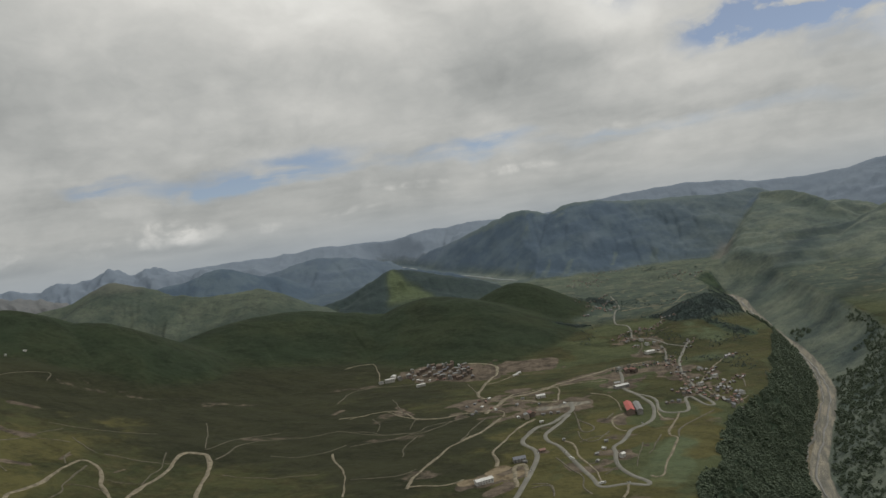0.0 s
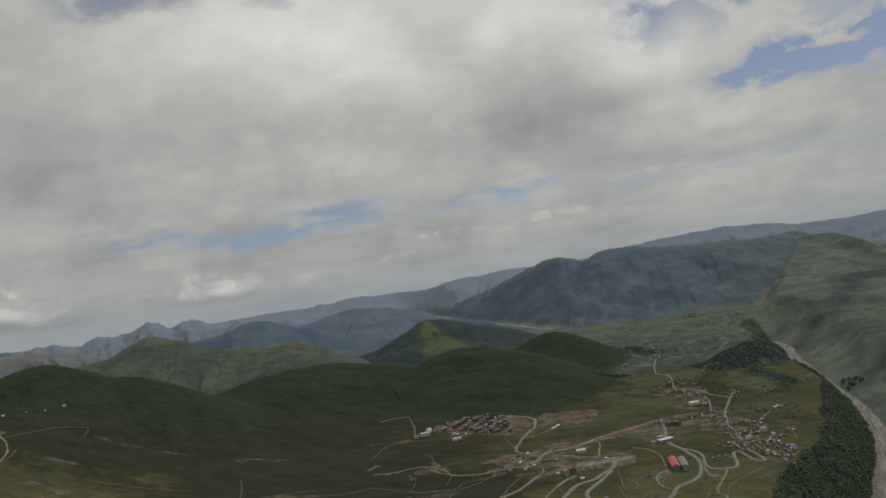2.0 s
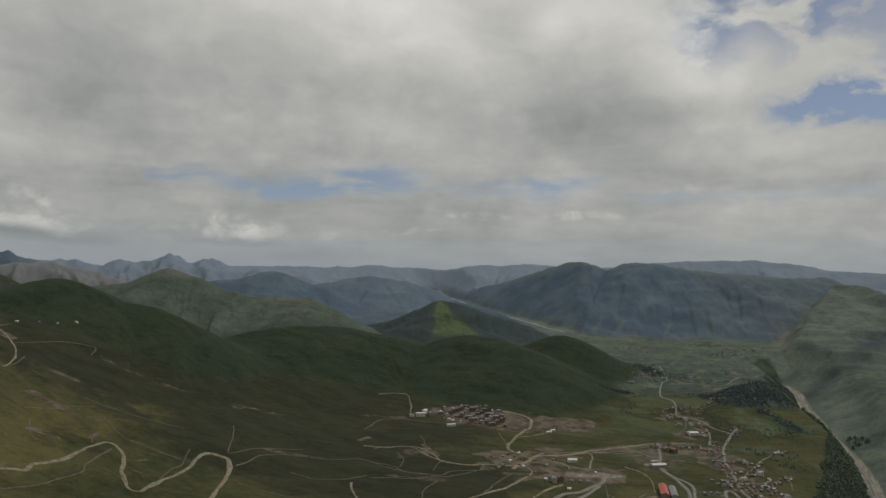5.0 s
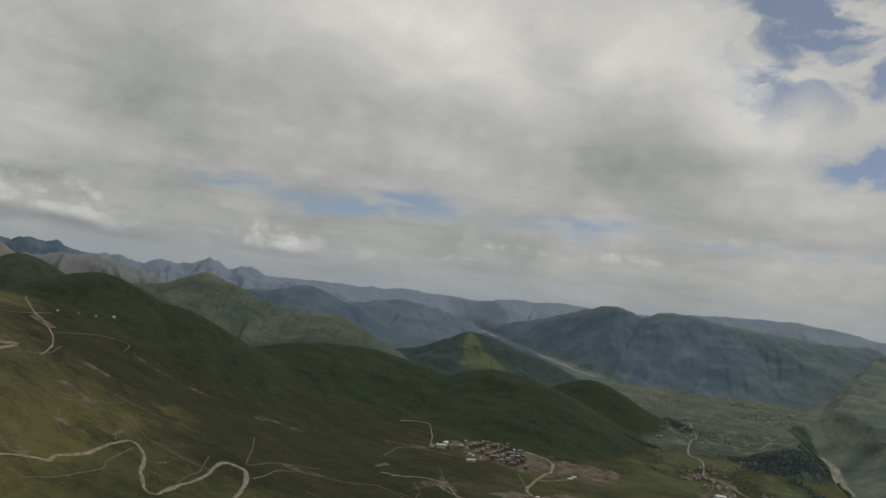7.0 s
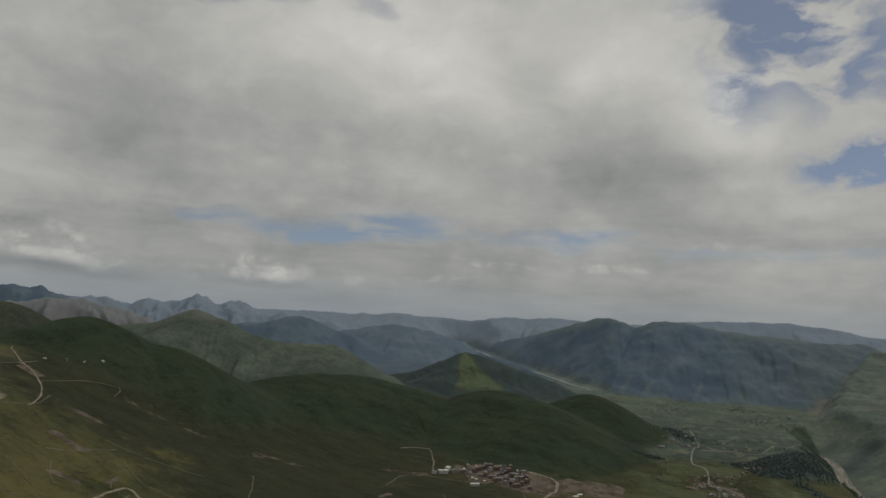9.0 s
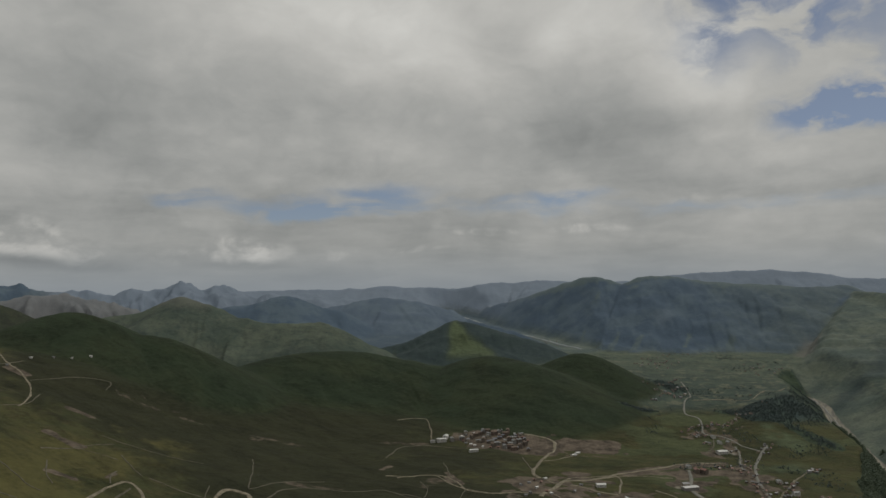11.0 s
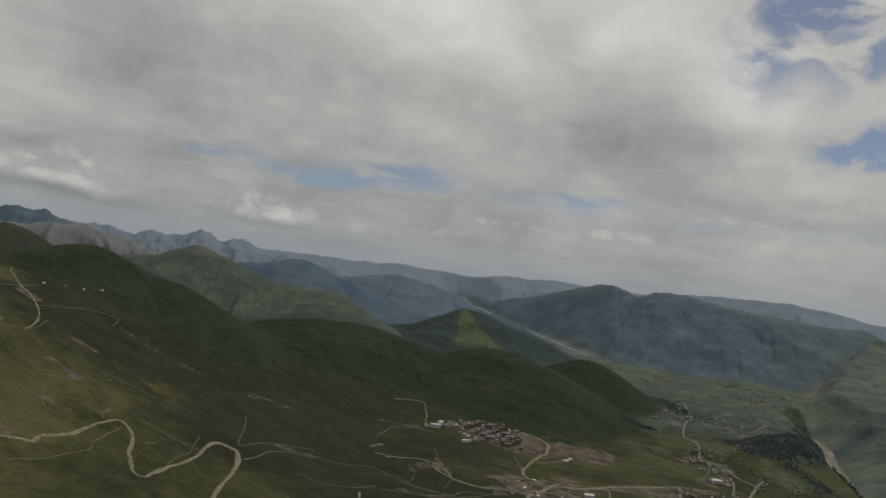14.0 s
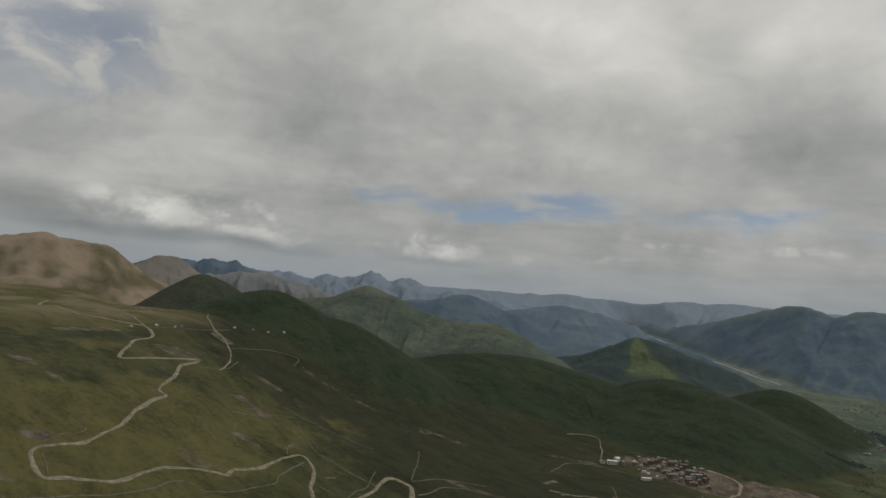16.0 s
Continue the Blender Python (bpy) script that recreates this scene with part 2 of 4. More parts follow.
FARRIVER = [(-150, 4640), (-20, 4440), (70, 4210), (140, 4040), (240, 3860), (345, 3690), (430, 3520), (520, 3380)]
GRID = np.random.RandomState(7).rand(256, 256)


def value_noise(x, y):
    i, j = np.floor(x).astype(int), np.floor(y).astype(int)
    u, v = x - i, y - j
    u, v = u * u * (3 - 2 * u), v * v * (3 - 2 * v)
    a, b = GRID[i & 255, j & 255], GRID[(i + 1) & 255, j & 255]
    c, d = GRID[i & 255, (j + 1) & 255], GRID[(i + 1) & 255, (j + 1) & 255]
    return (a * (1 - u) + b * u) * (1 - v) + (c * (1 - u) + d * u) * v


def fbm(x, y, size, octaves=5, ridged=False):
    total, amp, norm = 0.0, 1.0, 0.0
    for k in range(octaves):
        f = 2.03 ** k / size
        n = value_noise(x * f + 17.3 * k, y * f - 9.1 * k)
        total, norm, amp = total + amp * (1 - np.abs(2 * n - 1) if ridged else n), norm + amp, amp * 0.5
    return total / norm


def smooth_line(points, cuts=3):
    """A Catmull-Rom curve through the points."""
    p = np.array(points, float)
    q = np.vstack([2 * p[0] - p[1], p, 2 * p[-1] - p[-2]])
    out = []
    for i in range(len(p) - 1):
        a, b, c, d = q[i:i + 4]
        for s in np.arange(cuts) / cuts:
            out.append(0.5 * (2 * b + (c - a) * s + (2 * a - 5 * b + 4 * c - d) * s * s + (3 * b - a - 3 * c + d) * s ** 3))
    return np.array(out + [p[-1]])


def along(line, x, y, reach=1e9):
    """Distance to a line and the line's height at the nearest place."""
    best, height = np.full(x.shape, 1e9), np.zeros(x.shape)
    for a, b in zip(line[:-1], line[1:]):
        d = b[:2] - a[:2]
        t = np.clip(((x - a[0]) * d[0] + (y - a[1]) * d[1]) / (d @ d + 1e-9), 0, 1)
        dist = np.hypot(x - a[0] - t * d[0], y - a[1] - t * d[1])
        near = dist < best
        best = np.where(near, dist, best)
        height = np.where(near, a[2] + t * (b[2] - a[2]), height)
    return best, height


def roof(line, slope, round_, x, y):
    """The highest of the slopes that fall away from each stretch of a crest, how far it has fallen, and the place along and away from the crest."""
    best, fallen, where, apart, gone = np.full(x.shape, -1e9), np.zeros(x.shape), np.zeros(x.shape), np.zeros(x.shape), 0.0
    for a, b in zip(line[:-1], line[1:]):
        d = b[:2] - a[:2]
        t = np.clip(((x - a[0]) * d[0] + (y - a[1]) * d[1]) / (d @ d + 1e-9), 0, 1)
        dist2 = (x - a[0] - t * d[0]) ** 2 + (y - a[1] - t * d[1]) ** 2
        if isinstance(slope, tuple):  # another slope on each side of the crest
            hand = d[0] * (y - a[1]) - d[1] * (x - a[0])
            lean = slope[1] + (slope[0] - slope[1]) * rise(hand / (np.hypot(*d) * np.sqrt(dist2) + 1e-6), -0.3, 0.3)
        else:
            lean = slope
        drop = lean * (np.sqrt(dist2 + round_ ** 2) - round_)
        top = a[2] + t * (b[2] - a[2]) - drop
        up = top > best
        best, fallen = np.where(up, top, best), np.where(up, drop, fallen)
        where, apart = np.where(up, gone + t * np.hypot(*d), where), np.where(up, np.sqrt(dist2), apart)
        gone += np.hypot(*d)
    return best, fallen, where, apart


def rise(x, lo, hi):
    t = np.clip((x - lo) / (hi - lo), 0, 1)
    return t * t * (3 - 2 * t)


# width of the ribs and how far they slant, hill by hill
RIBS = {"big_mountain": (300, -0.75), "east_mountain": (330, 0.3), "east_spur": (200, 0.8), "east_rib": (220, 0.5), "green_mountain": (210, 0.25), "blue_ridge": (260, 0.4), "blue_spur": (240, 0.6), "grey_range": (170, 0.2), "cliff_range": (70, 0.1), "red_mountain": (240, 0.3)}


def relief(x, y):
    """Height of the ground, and which hill it belongs to (0: the open slope and plateau)."""
    x, y = np.asarray(x, float), np.asarray(y, float)
    r = np.hypot(x, y)
    az = np.degrees(np.arctan2(x, y))
    turn = np.clip((az + 33) / 16, 0, 1)
    fall = rise(r, 2380 - 200 * turn, 3300 - 200 * turn) * (1 - rise(-az, 36, 44))
    h = -430 + 150 * (1 + np.tanh((-x - 830) / 430)) * (1 - fall) 
    h = h + 0.10 * np.maximum(r - 1950, 0) * (1 - 0.8 * rise(-x, 500, 1500)) + (fbm(x, y, 420, 5) - 0.5) * 26 * rise(r, 300, 1500)
    h = h + (fbm(x + 900, y, 90, 3) - 0.5) * 5
    owner = np.zeros(x.shape, int)
    for k, (name, (slope, round_, points)) in enumerate(CRESTS.items(), 1):
        line = smooth_line(points)
        ok = np.ones(x.shape, bool)
        lo, hi = line[:, :2].min(0) - 1300, line[:, :2].max(0) + 1300
        ok = (x > lo[0]) & (x < hi[0]) & (y > lo[1]) & (y < hi[1])
        if not ok.any():
            continue
        px, py = x[ok], y[ok]
        face, drop, where, apart = roof(line, slope, round_, px, py)
        soft = name in ("long_hill", "round_hill", "dark_hill", "brown_hump", "river_knoll")
        wild = {"grey_range": 1.5, "cliff_range": 1.5, "rocky_dome": 0.7, "red_mountain": 0.75, "green_mountain": 0.42, "east_mountain": 0.4, "east_spur": 0.5, "east_rib": 0.45, "east_rib_low": 0.45, "far_range": 0.5, "far_east_range": 0.5, "big_mountain": 0.5, "blue_ridge": 0.45, "blue_spur": 0.45}.get(name, 0.55)
        # ribs and gullies run down the slopes, a little slantwise, and break up into smaller ones
        size, skew = RIBS.get(name, (230, 0.5))
        qx, qy = where + skew * apart + 50 * fbm(px, py, 300, 3), apart * 0.22
        ribs = 0.6 * fbm(qx + 400 * k, qy, size, 2, True) + 0.26 * fbm(qx * 1.3 + 90, qy * 2.4, size * 0.42, 3, True) + 0.14 * fbm(px, py, 90, 4, True)
        gully = (ribs - 0.62) * np.clip(drop * (0.3 if soft else 1.5 * wild), 0, 26 if soft else 190 * wild)
        crest = (fbm(px, py, 150, 5, True) - 0.5) * (6 if soft else 48 * wild)
        top = face + gully + crest
        win = top > h[ok] - 25
        edge = 14.0 if soft else 9.0
        old = h[ok]
        h[ok] = np.where(win, np.maximum(old, top) + edge * 0.35 * np.exp(-np.abs(old - top) / edge), old)
        own = owner[ok]
        own[top > old] = k
        owner[ok] = own
    # the flat floor of the far valley, with fields on both banks of its river
    far, _ = along(smooth_line([(a, b, 0) for a, b in FARRIVER]), x, y)
    floor = -430 + 0.10 * (r - 1950) - 4 + 3 * fbm(x, y, 80, 3)
    cut = floor + np.maximum(far - 62 - 40 * (fbm(x, y, 120, 3) - 0.5), 0) * 0.85
    low = (far < 500) & (cut < h) & (r > 3150) & (owner != list(CRESTS).index("knoll_ridge") + 1)
    h = np.where(low, cut, h)
    owner = np.where(low & (far < 90), 0, owner)
    d, z = along(smooth_line(RIVER), x, y)
    side = x - np.interp(y, [p[1] for p in RIVER], [p[0] for p in RIVER])
    rough = fbm(x, y, 150, 4, True) - 0.5
    steep = 0.70 + 0.55 * np.exp(-((y - 1430) / 170) ** 2) + 0.6 * np.exp(-((y - 1930) / 230) ** 2)
    bed = z + np.maximum(d - 13, 0) * (np.where(side < 0, steep + 0.4 * rough, 0.42 + 0.18 * rough + 0.32 * rise(d, 70, 260))) + (fbm(x, y, 60, 3) - 0.5) * np.clip(d * 0.1, 1, 14)
    bed = bed + np.where(side < 0, 1.5, 0.3) * np.maximum(d - 300, 0) + 4 * np.maximum(d - 450, 0)
    owner = np.where(bed < h - 3, 50, owner)
    h = -np.logaddexp(-h / 6, -bed / 6) * 6
    return h, owner, d, side

# ---- lines and places on the plan, in metres ----
ROADS = []
ROADS.append(("farm_track", 5, [(-188, 1629), (-145, 1658), (-100, 1661), (-55, 1581), (-23, 1556), (30, 1532), (83, 1538)]))
ROADS.append(("farm_track", 4, [(-178, 1506), (-148, 1509), (-105, 1462), (-60, 1448), (-25, 1433), (10, 1450), (53, 1490), (81, 1513)]))
ROADS.append(("farm_track", 4, [(-170, 1407), (-132, 1411), (-89, 1413), (-50, 1431), (-25, 1433)]))
ROADS.append(("farm_track", 6, [(-58, 1120), (-39, 1181), (-13, 1239), (16, 1290), (41, 1331), (66, 1355), (97, 1379), (127, 1426), (153, 1466)]))
ROADS.append(("farm_track", 4, [(41, 1331), (68, 1373), (96, 1437), (124, 1485)]))
ROADS.append(("farm_track", 3, [(-64, 1297), (-55, 1364), (-31, 1416)]))
ROADS.append(("farm_track", 3, [(-132, 1610), (-113, 1545), (-121, 1495)]))
ROADS.append(("farm_track", 3, [(-45, 1474), (-39, 1523), (-34, 1564)]))
ROADS.append(("farm_track", 6, [(103, 1175), (105, 1218), (102, 1244), (128, 1292), (161, 1356), (197, 1401), (216, 1423)]))
ROADS.append(("farm_track", 3, [(-155, 1206), (-130, 1200), (-97, 1194), (-60, 1196), (-35, 1222)]))
ROADS.append(("farm_track", 5, [(-56, 1129), (-21, 1129), (18, 1120), (38, 1136)]))
ROADS.append(("farm_track", 6, [(200, 1602), (234, 1572), (266, 1542), (290, 1529)]))
ROADS.append(("farm_track", 5, [(131, 1691), (168, 1613), (210, 1666), (257, 1668), (300, 1678), (319, 1658), (305, 1585), (292, 1537)]))
ROADS.append(("farm_track", 3, [(-90, 1769), (-72, 1688), (-55, 1605)]))
ROADS.append(("farm_track", 5, [(254, 1652), (328, 1673), (388, 1677), (441, 1656)]))
ROADS.append(("farm_track", 4, [(143, 1059), (173, 1062), (172, 1037)]))
ROADS.append(("farm_track", 5, [(376, 1569), (403, 1529), (408, 1467), (395, 1401)]))
ROADS.append(("farm_track", 4, [(305, 1440), (296, 1374), (286, 1308), (303, 1304), (314, 1327), (305, 1364), (300, 1390)]))
ROADS.append(("farm_track", 3, [(279, 1317), (275, 1250), (298, 1236), (335, 1287)]))
ROADS.append(("farm_track", 5, [(242, 1266), (254, 1238), (249, 1187), (248, 1143), (252, 1117), (252, 1082), (251, 1046)]))
ROADS.append(("farm_track", 4, [(251, 1126), (266, 1131), (278, 1136)]))
ROADS.append(("farm_track", 5, [(390, 1377), (369, 1365), (355, 1326), (354, 1291), (366, 1278)]))
ROADS.append(("farm_track", 4, [(375, 1398), (353, 1361)]))
ROADS.append(("farm_track", 5, [(489, 1327), (446, 1262), (423, 1208), (432, 1196), (395, 1121), (367, 1076), (338, 1023), (325, 1035)]))
ROADS.append(("farm_track", 4, [(551, 1304), (504, 1277), (457, 1241), (434, 1196)]))
ROADS.append(("farm_track", 4, [(207, 1178), (216, 1124), (227, 1078), (218, 1028), (223, 1000)]))
ROADS.append(("farm_track", 4, [(145, 1075), (175, 1063), (167, 1012)]))
ROADS.append(("farm_track", 3, [(262, 1071), (279, 1084), (293, 1098)]))
ROADS.append(("farm_track", 4, [(281, 1179), (298, 1193), (311, 1189)]))
ROADS.append(("farm_track", 3, [(267, 1244), (296, 1254), (332, 1271)]))
ROADS.append(("farm_track", 3, [(412, 1222), (375, 1162), (360, 1132)]))
ROADS.append(("farm_track", 3, [(370, 1199), (319, 1083)]))
ROADS.append(("farm_track", 6, [(121, 1070), (129, 1138), (129, 1156), (148, 1170), (151, 1143), (143, 1110)]))
ROADS.append(("farm_track", 5, [(286, 1020), (273, 988), (263, 973)]))
ROADS.append(("village_lane", 4, [(624, 1457), (641, 1488), (660, 1487), (639, 1432), (616, 1405)]))
ROADS.append(("village_lane", 4, [(675, 1490), (713, 1530), (685, 1442)]))
ROADS.append(("village_lane", 4, [(610, 1460), (605, 1382), (619, 1350), (653, 1370)]))
ROADS.append(("village_lane", 4, [(660, 2027), (630, 1944), (592, 1898)]))
ROADS.append(("village_lane", 4, [(679, 1950), (675, 1884), (646, 1786)]))
ROADS.append(("village_lane", 4, [(541, 1470), (584, 1508), (587, 1462)]))
ROADS.append(("main_road", 8.5, [(97, 1007), (114, 1034), (146, 1111), (173, 1180), (180, 1224), (165, 1274), (181, 1321), (210, 1370), (243, 1386), (282, 1430), (306, 1460), (316, 1517)]))
ROADS.append(("hairpin_road", 7.5, [(293, 1434), (259, 1380), (226, 1337), (214, 1305), (214, 1267), (226, 1236), (229, 1201), (232, 1165), (238, 1099), (242, 1062), (241, 1026), (253, 1022), (284, 1023), (304, 1006), (312, 1001), (316, 1017), (301, 1048), (295, 1085), (299, 1128), (312, 1171), (314, 1195), (336, 1215), (358, 1250), (377, 1282), (406, 1295), (432, 1320), (456, 1376), (466, 1427), (464, 1494), (455, 1544), (453, 1581)]))
ROADS.append(("village_road", 6.5, [(456, 1555), (463, 1510), (482, 1473), (482, 1431), (467, 1383), (466, 1348), (489, 1333), (509, 1330), (526, 1374), (540, 1420), (555, 1428), (553, 1372), (554, 1334), (567, 1337), (575, 1382), (575, 1423), (586, 1473), (596, 1517), (606, 1570), (625, 1649), (646, 1710), (678, 1788), (719, 1862), (737, 1892), (771, 1943)]))
ROADS.append(("upper_road", 5, [(737, 1892), (708, 1934), (698, 1995), (684, 2026), (644, 2060), (666, 2140), (678, 2213), (657, 2267), (687, 2378), (719, 2459), (740, 2477), (760, 2585), (774, 2697)]))
ROADS.append(("valley_road", 5, [(733, 2437), (791, 2424), (852, 2418), (905, 2394), (955, 2448), (1008, 2512), (1045, 2498), (1089, 2548)]))
ROADS.append(("village_street", 5, [(629, 1722), (630, 1764), (671, 1869), (685, 1939)]))
ROADS.append(("access_road", 7, [(453, 1581), (479, 1655), (497, 1731)]))
ROADS.append(("dirt_track", 9, [(123, 1509), (192, 1634), (249, 1641), (348, 1710), (434, 1758), (523, 1800), (600, 1798)]))
ROADS.append(("house_road", 5, [(601, 1494), (652, 1566), (697, 1630), (750, 1694), (785, 1729)]))
ROADS.append(("house_street", 4.5, [(601, 1483), (602, 1451), (599, 1408), (616, 1391), (616, 1362), (623, 1357)]))
ROADS.append(("house_street", 4, [(602, 1415), (627, 1460), (647, 1484), (667, 1489), (695, 1516)]))
ROADS.append(("resort_road", 8, [(134, 2055), (187, 2040), (213, 2011), (208, 1956), (179, 1887), (149, 1803), (127, 1728), (131, 1675), (169, 1642)]))
ROADS.append(("resort_track", 5, [(151, 1819), (192, 1837), (227, 1869), (261, 1907)]))
ROADS.append(("resort_track", 4, [(114, 1866), (126, 1721)]))
ROADS.append(("resort_track", 4.5, [(-243, 2157), (-174, 2195), (-156, 2189), (-136, 2095), (-127, 1981)]))
ROADS.append(("resort_track", 4, [(-233, 1794), (-210, 1913), (-180, 1939), (-125, 1947), (-52, 1925), (-24, 1931)]))
ROADS.append(("farm_track", 5, [(-216, 1648), (-162, 1644), (-136, 1663), (-81, 1660), (-47, 1605), (-34, 1557), (36, 1528), (87, 1533), (150, 1523), (166, 1498), (155, 1466), (181, 1461)]))
ROADS.append(("farm_track", 4, [(-433, 1372), (-419, 1402), (-397, 1457), (-359, 1495), (-302, 1511), (-253, 1515), (-205, 1529), (-127, 1470), (-36, 1442), (-4, 1477), (58, 1489), (85, 1505)]))
ROADS.append(("farm_track", 3, [(-327, 1388), (-268, 1370), (-214, 1389), (-181, 1426)]))
ROADS.append(("farm_track", 3, [(-396, 1287), (-334, 1263), (-279, 1245), (-219, 1247)]))
ROADS.append(("farm_track", 5, [(-159, 1123), (-160, 1175), (-171, 1256), (-190, 1311), (-201, 1366)]))
ROADS.append(("farm_track", 5, [(461, 1373), (448, 1310), (464, 1300)]))
ROADS.append(("mountain_road", 7.5, [(-1717, 1697), (-1613, 1571), (-1592, 1608), (-1470, 1547), (-1386, 1565), (-1320, 1581), (-1279, 1591), (-1232, 1561), (-1202, 1514), (-1189, 1447), (-1145, 1377), (-1106, 1313), (-1090, 1317), (-1059, 1484), (-1045, 1501), (-1028, 1415), (-984, 1335), (-946, 1243), (-923, 1241), (-919, 1191), (-893, 1119), (-867, 1055), (-858, 1005), (-854, 958), (-871, 896), (-857, 870), (-824, 850), (-801, 844), (-792, 871), (-758, 929), (-753, 1003), (-744, 1039), (-703, 1098), (-684, 1108), (-692, 1136), (-677, 1172), (-671, 1216), (-667, 1286), (-661, 1313), (-643, 1317), (-616, 1291), (-583, 1222), (-556, 1176), (-538, 1156), (-523, 1160)]))
ROADS.append(("mountain_road", 8, [(-523, 1157), (-521, 1223), (-508, 1276), (-505, 1336), (-507, 1382), (-499, 1408), (-474, 1408), (-455, 1394), (-430, 1324), (-424, 1262), (-416, 1190), (-400, 1120)]))
ROADS.append(("farm_track", 4, [(-779, 778), (-757, 829), (-730, 911), (-717, 964), (-715, 1005), (-700, 1033), (-669, 1027), (-648, 1080), (-626, 1159), (-640, 1201), (-640, 1259), (-639, 1295)]))
ROADS.append(("farm_track", 2.5, [(-861, 1235), (-811, 1210), (-761, 1185), (-734, 1184)]))
ROADS.append(("farm_track", 3, [(-794, 1292), (-766, 1242), (-736, 1216)]))
ROADS.append(("farm_track", 3, [(-794, 1133), (-746, 1137)]))
ROADS.append(("farm_track", 3, [(-728, 1434), (-679, 1383), (-651, 1365)]))
ROADS.append(("farm_track", 3.5, [(-835, 1341), (-802, 1404), (-768, 1483)]))
ROADS.append(("farm_track", 3, [(-802, 1404), (-762, 1404), (-722, 1403)]))
ROADS.append(("farm_track", 3, [(-808, 1504), (-733, 1506), (-678, 1509), (-593, 1527)]))
ROADS.append(("farm_track", 5, [(-1342, 1938), (-1304, 1889), (-1208, 1790), (-1137, 1738), (-1079, 1678), (-1021, 1596), (-991, 1509)]))
ROADS.append(("farm_track", 3, [(-1089, 1700), (-1038, 1803), (-971, 1852), (-947, 1790)]))
ROADS.append(("farm_track", 4, [(-1272, 1595), (-1210, 1733), (-1187, 1829)]))
ROADS.append(("farm_track", 5, [(-1275, 1587), (-1407, 1678), (-1487, 1720), (-1443, 1769), (-1481, 1851), (-1542, 1830)]))
ROADS.append(("farm_track", 3, [(-1084, 1379), (-1031, 1359), (-993, 1346)]))
ROADS.append(("farm_track", 3, [(-1019, 1470), (-995, 1541), (-1017, 1627)]))
ROADS.append(("farm_track", 3, [(-517, 1624), (-487, 1512), (-467, 1432)]))
ROADS.append(("farm_track", 3.5, [(-639, 1366), (-561, 1351), (-504, 1348)]))
ROADS.append(("farm_track", 3, [(-524, 1231), (-525, 1282), (-519, 1327), (-538, 1404)]))
ROADS.append(("farm_track", 3, [(-466, 1427), (-439, 1464), (-407, 1523), (-340, 1557)]))
ROADS.append(("farm_track", 3, [(-857, 889), (-824, 869), (-806, 856)]))
ROADS.append(("farm_track", 2.5, [(-876, 905), (-884, 956), (-879, 994), (-923, 1010)]))
ROADS.append(("farm_track", 2.5, [(-639, 1203), (-599, 1201), (-561, 1190)]))
ROADS.append(("farm_track", 4, [(-676, 1291), (-691, 1326), (-691, 1348)]))
BARE_A = [(-1316, 1353, -1292, 1488, 18), (-936, 1596, -875, 1592, 9), (-876, 1428, -803, 1406, 11), (-903, 910, -897, 926, 16), (-1576, 1853, -1483, 1895, 25), (-1175, 1752, -1119, 1728, 14), (-693, 1310, -691, 1337, 5), (-586, 1282, -577, 1302, 6), (-234, 1695, -216, 1725, 13), (-77, 1689, -43, 1602, 9), (-844, 1414, -793, 1414, 9), (-768, 1254, -725, 1263, 10), (-9, 2040, 127, 1966, 48), (132, 2010, 339, 1954, 30), (76, 1944, 186, 1913, 26)]
BARE_B = [(133, 1945, 192, 1963, 34), (227, 1975, 371, 1985, 24), (98, 1649, 177, 1623, 22), (96, 1553, 156, 1515, 14), (211, 1710, 244, 1694, 16), (198, 1467, 339, 1507, 24), (140, 1452, 219, 1480, 14), (306, 1504, 348, 1501, 20), (37, 1104, 66, 1110, 17), (57, 1114, 123, 1144, 26), (78, 1061, 109, 1085, 14), (340, 1353, 363, 1353, 11), (370, 1358, 391, 1369, 12), (321, 1154, 325, 1142, 12), (283, 1175, 307, 1173, 12)]
BARE_C = [(484, 1772, 600, 1798, 17), (429, 1612, 471, 1572, 16), (632, 1761, 625, 1683, 17), (602, 1629, 591, 1460, 14), (502, 1410, 522, 1394, 10), (451, 1309, 466, 1299, 8), (667, 1600, 681, 1576, 13), (782, 1733, 787, 1725, 8), (253, 2029, 215, 2002, 16), (672, 1949, 668, 1889, 14), (186, 1216, 196, 1213, 9), (347, 1703, 451, 1763, 22)]
BARE_D = [(-72, 1654, -58, 1622, 16), (94, 1595, 160, 1515, 26), (240, 1638, 288, 1622, 14), (141, 2020, 197, 1973, 30), (264, 2007, 376, 2006, 22), (342, 1356, 347, 1345, 13), (316, 1136, 323, 1142, 13), (286, 1178, 301, 1166, 9), (455, 1304, 465, 1300, 8), (375, 1355, 368, 1322, 12), (337, 1713, 455, 1703, 12), (108, 1478, 160, 1482, 12), (541, 1704, 471, 1665, 14), (630, 1743, 612, 1671, 14), (666, 1588, 688, 1597, 9), (504, 1410, 516, 1389, 6)]
SAND = [(41, 1120, 85, 1126, 16), (88, 1151, 114, 1165, 12), (113, 1122, 139, 1137, 9)]
YARDS = [(305, 1500, 346, 1500, 17), (245, 1494, 298, 1493, 10), (433, 1589, 461, 1564, 9), (644, 1920, 664, 1887, 12)]
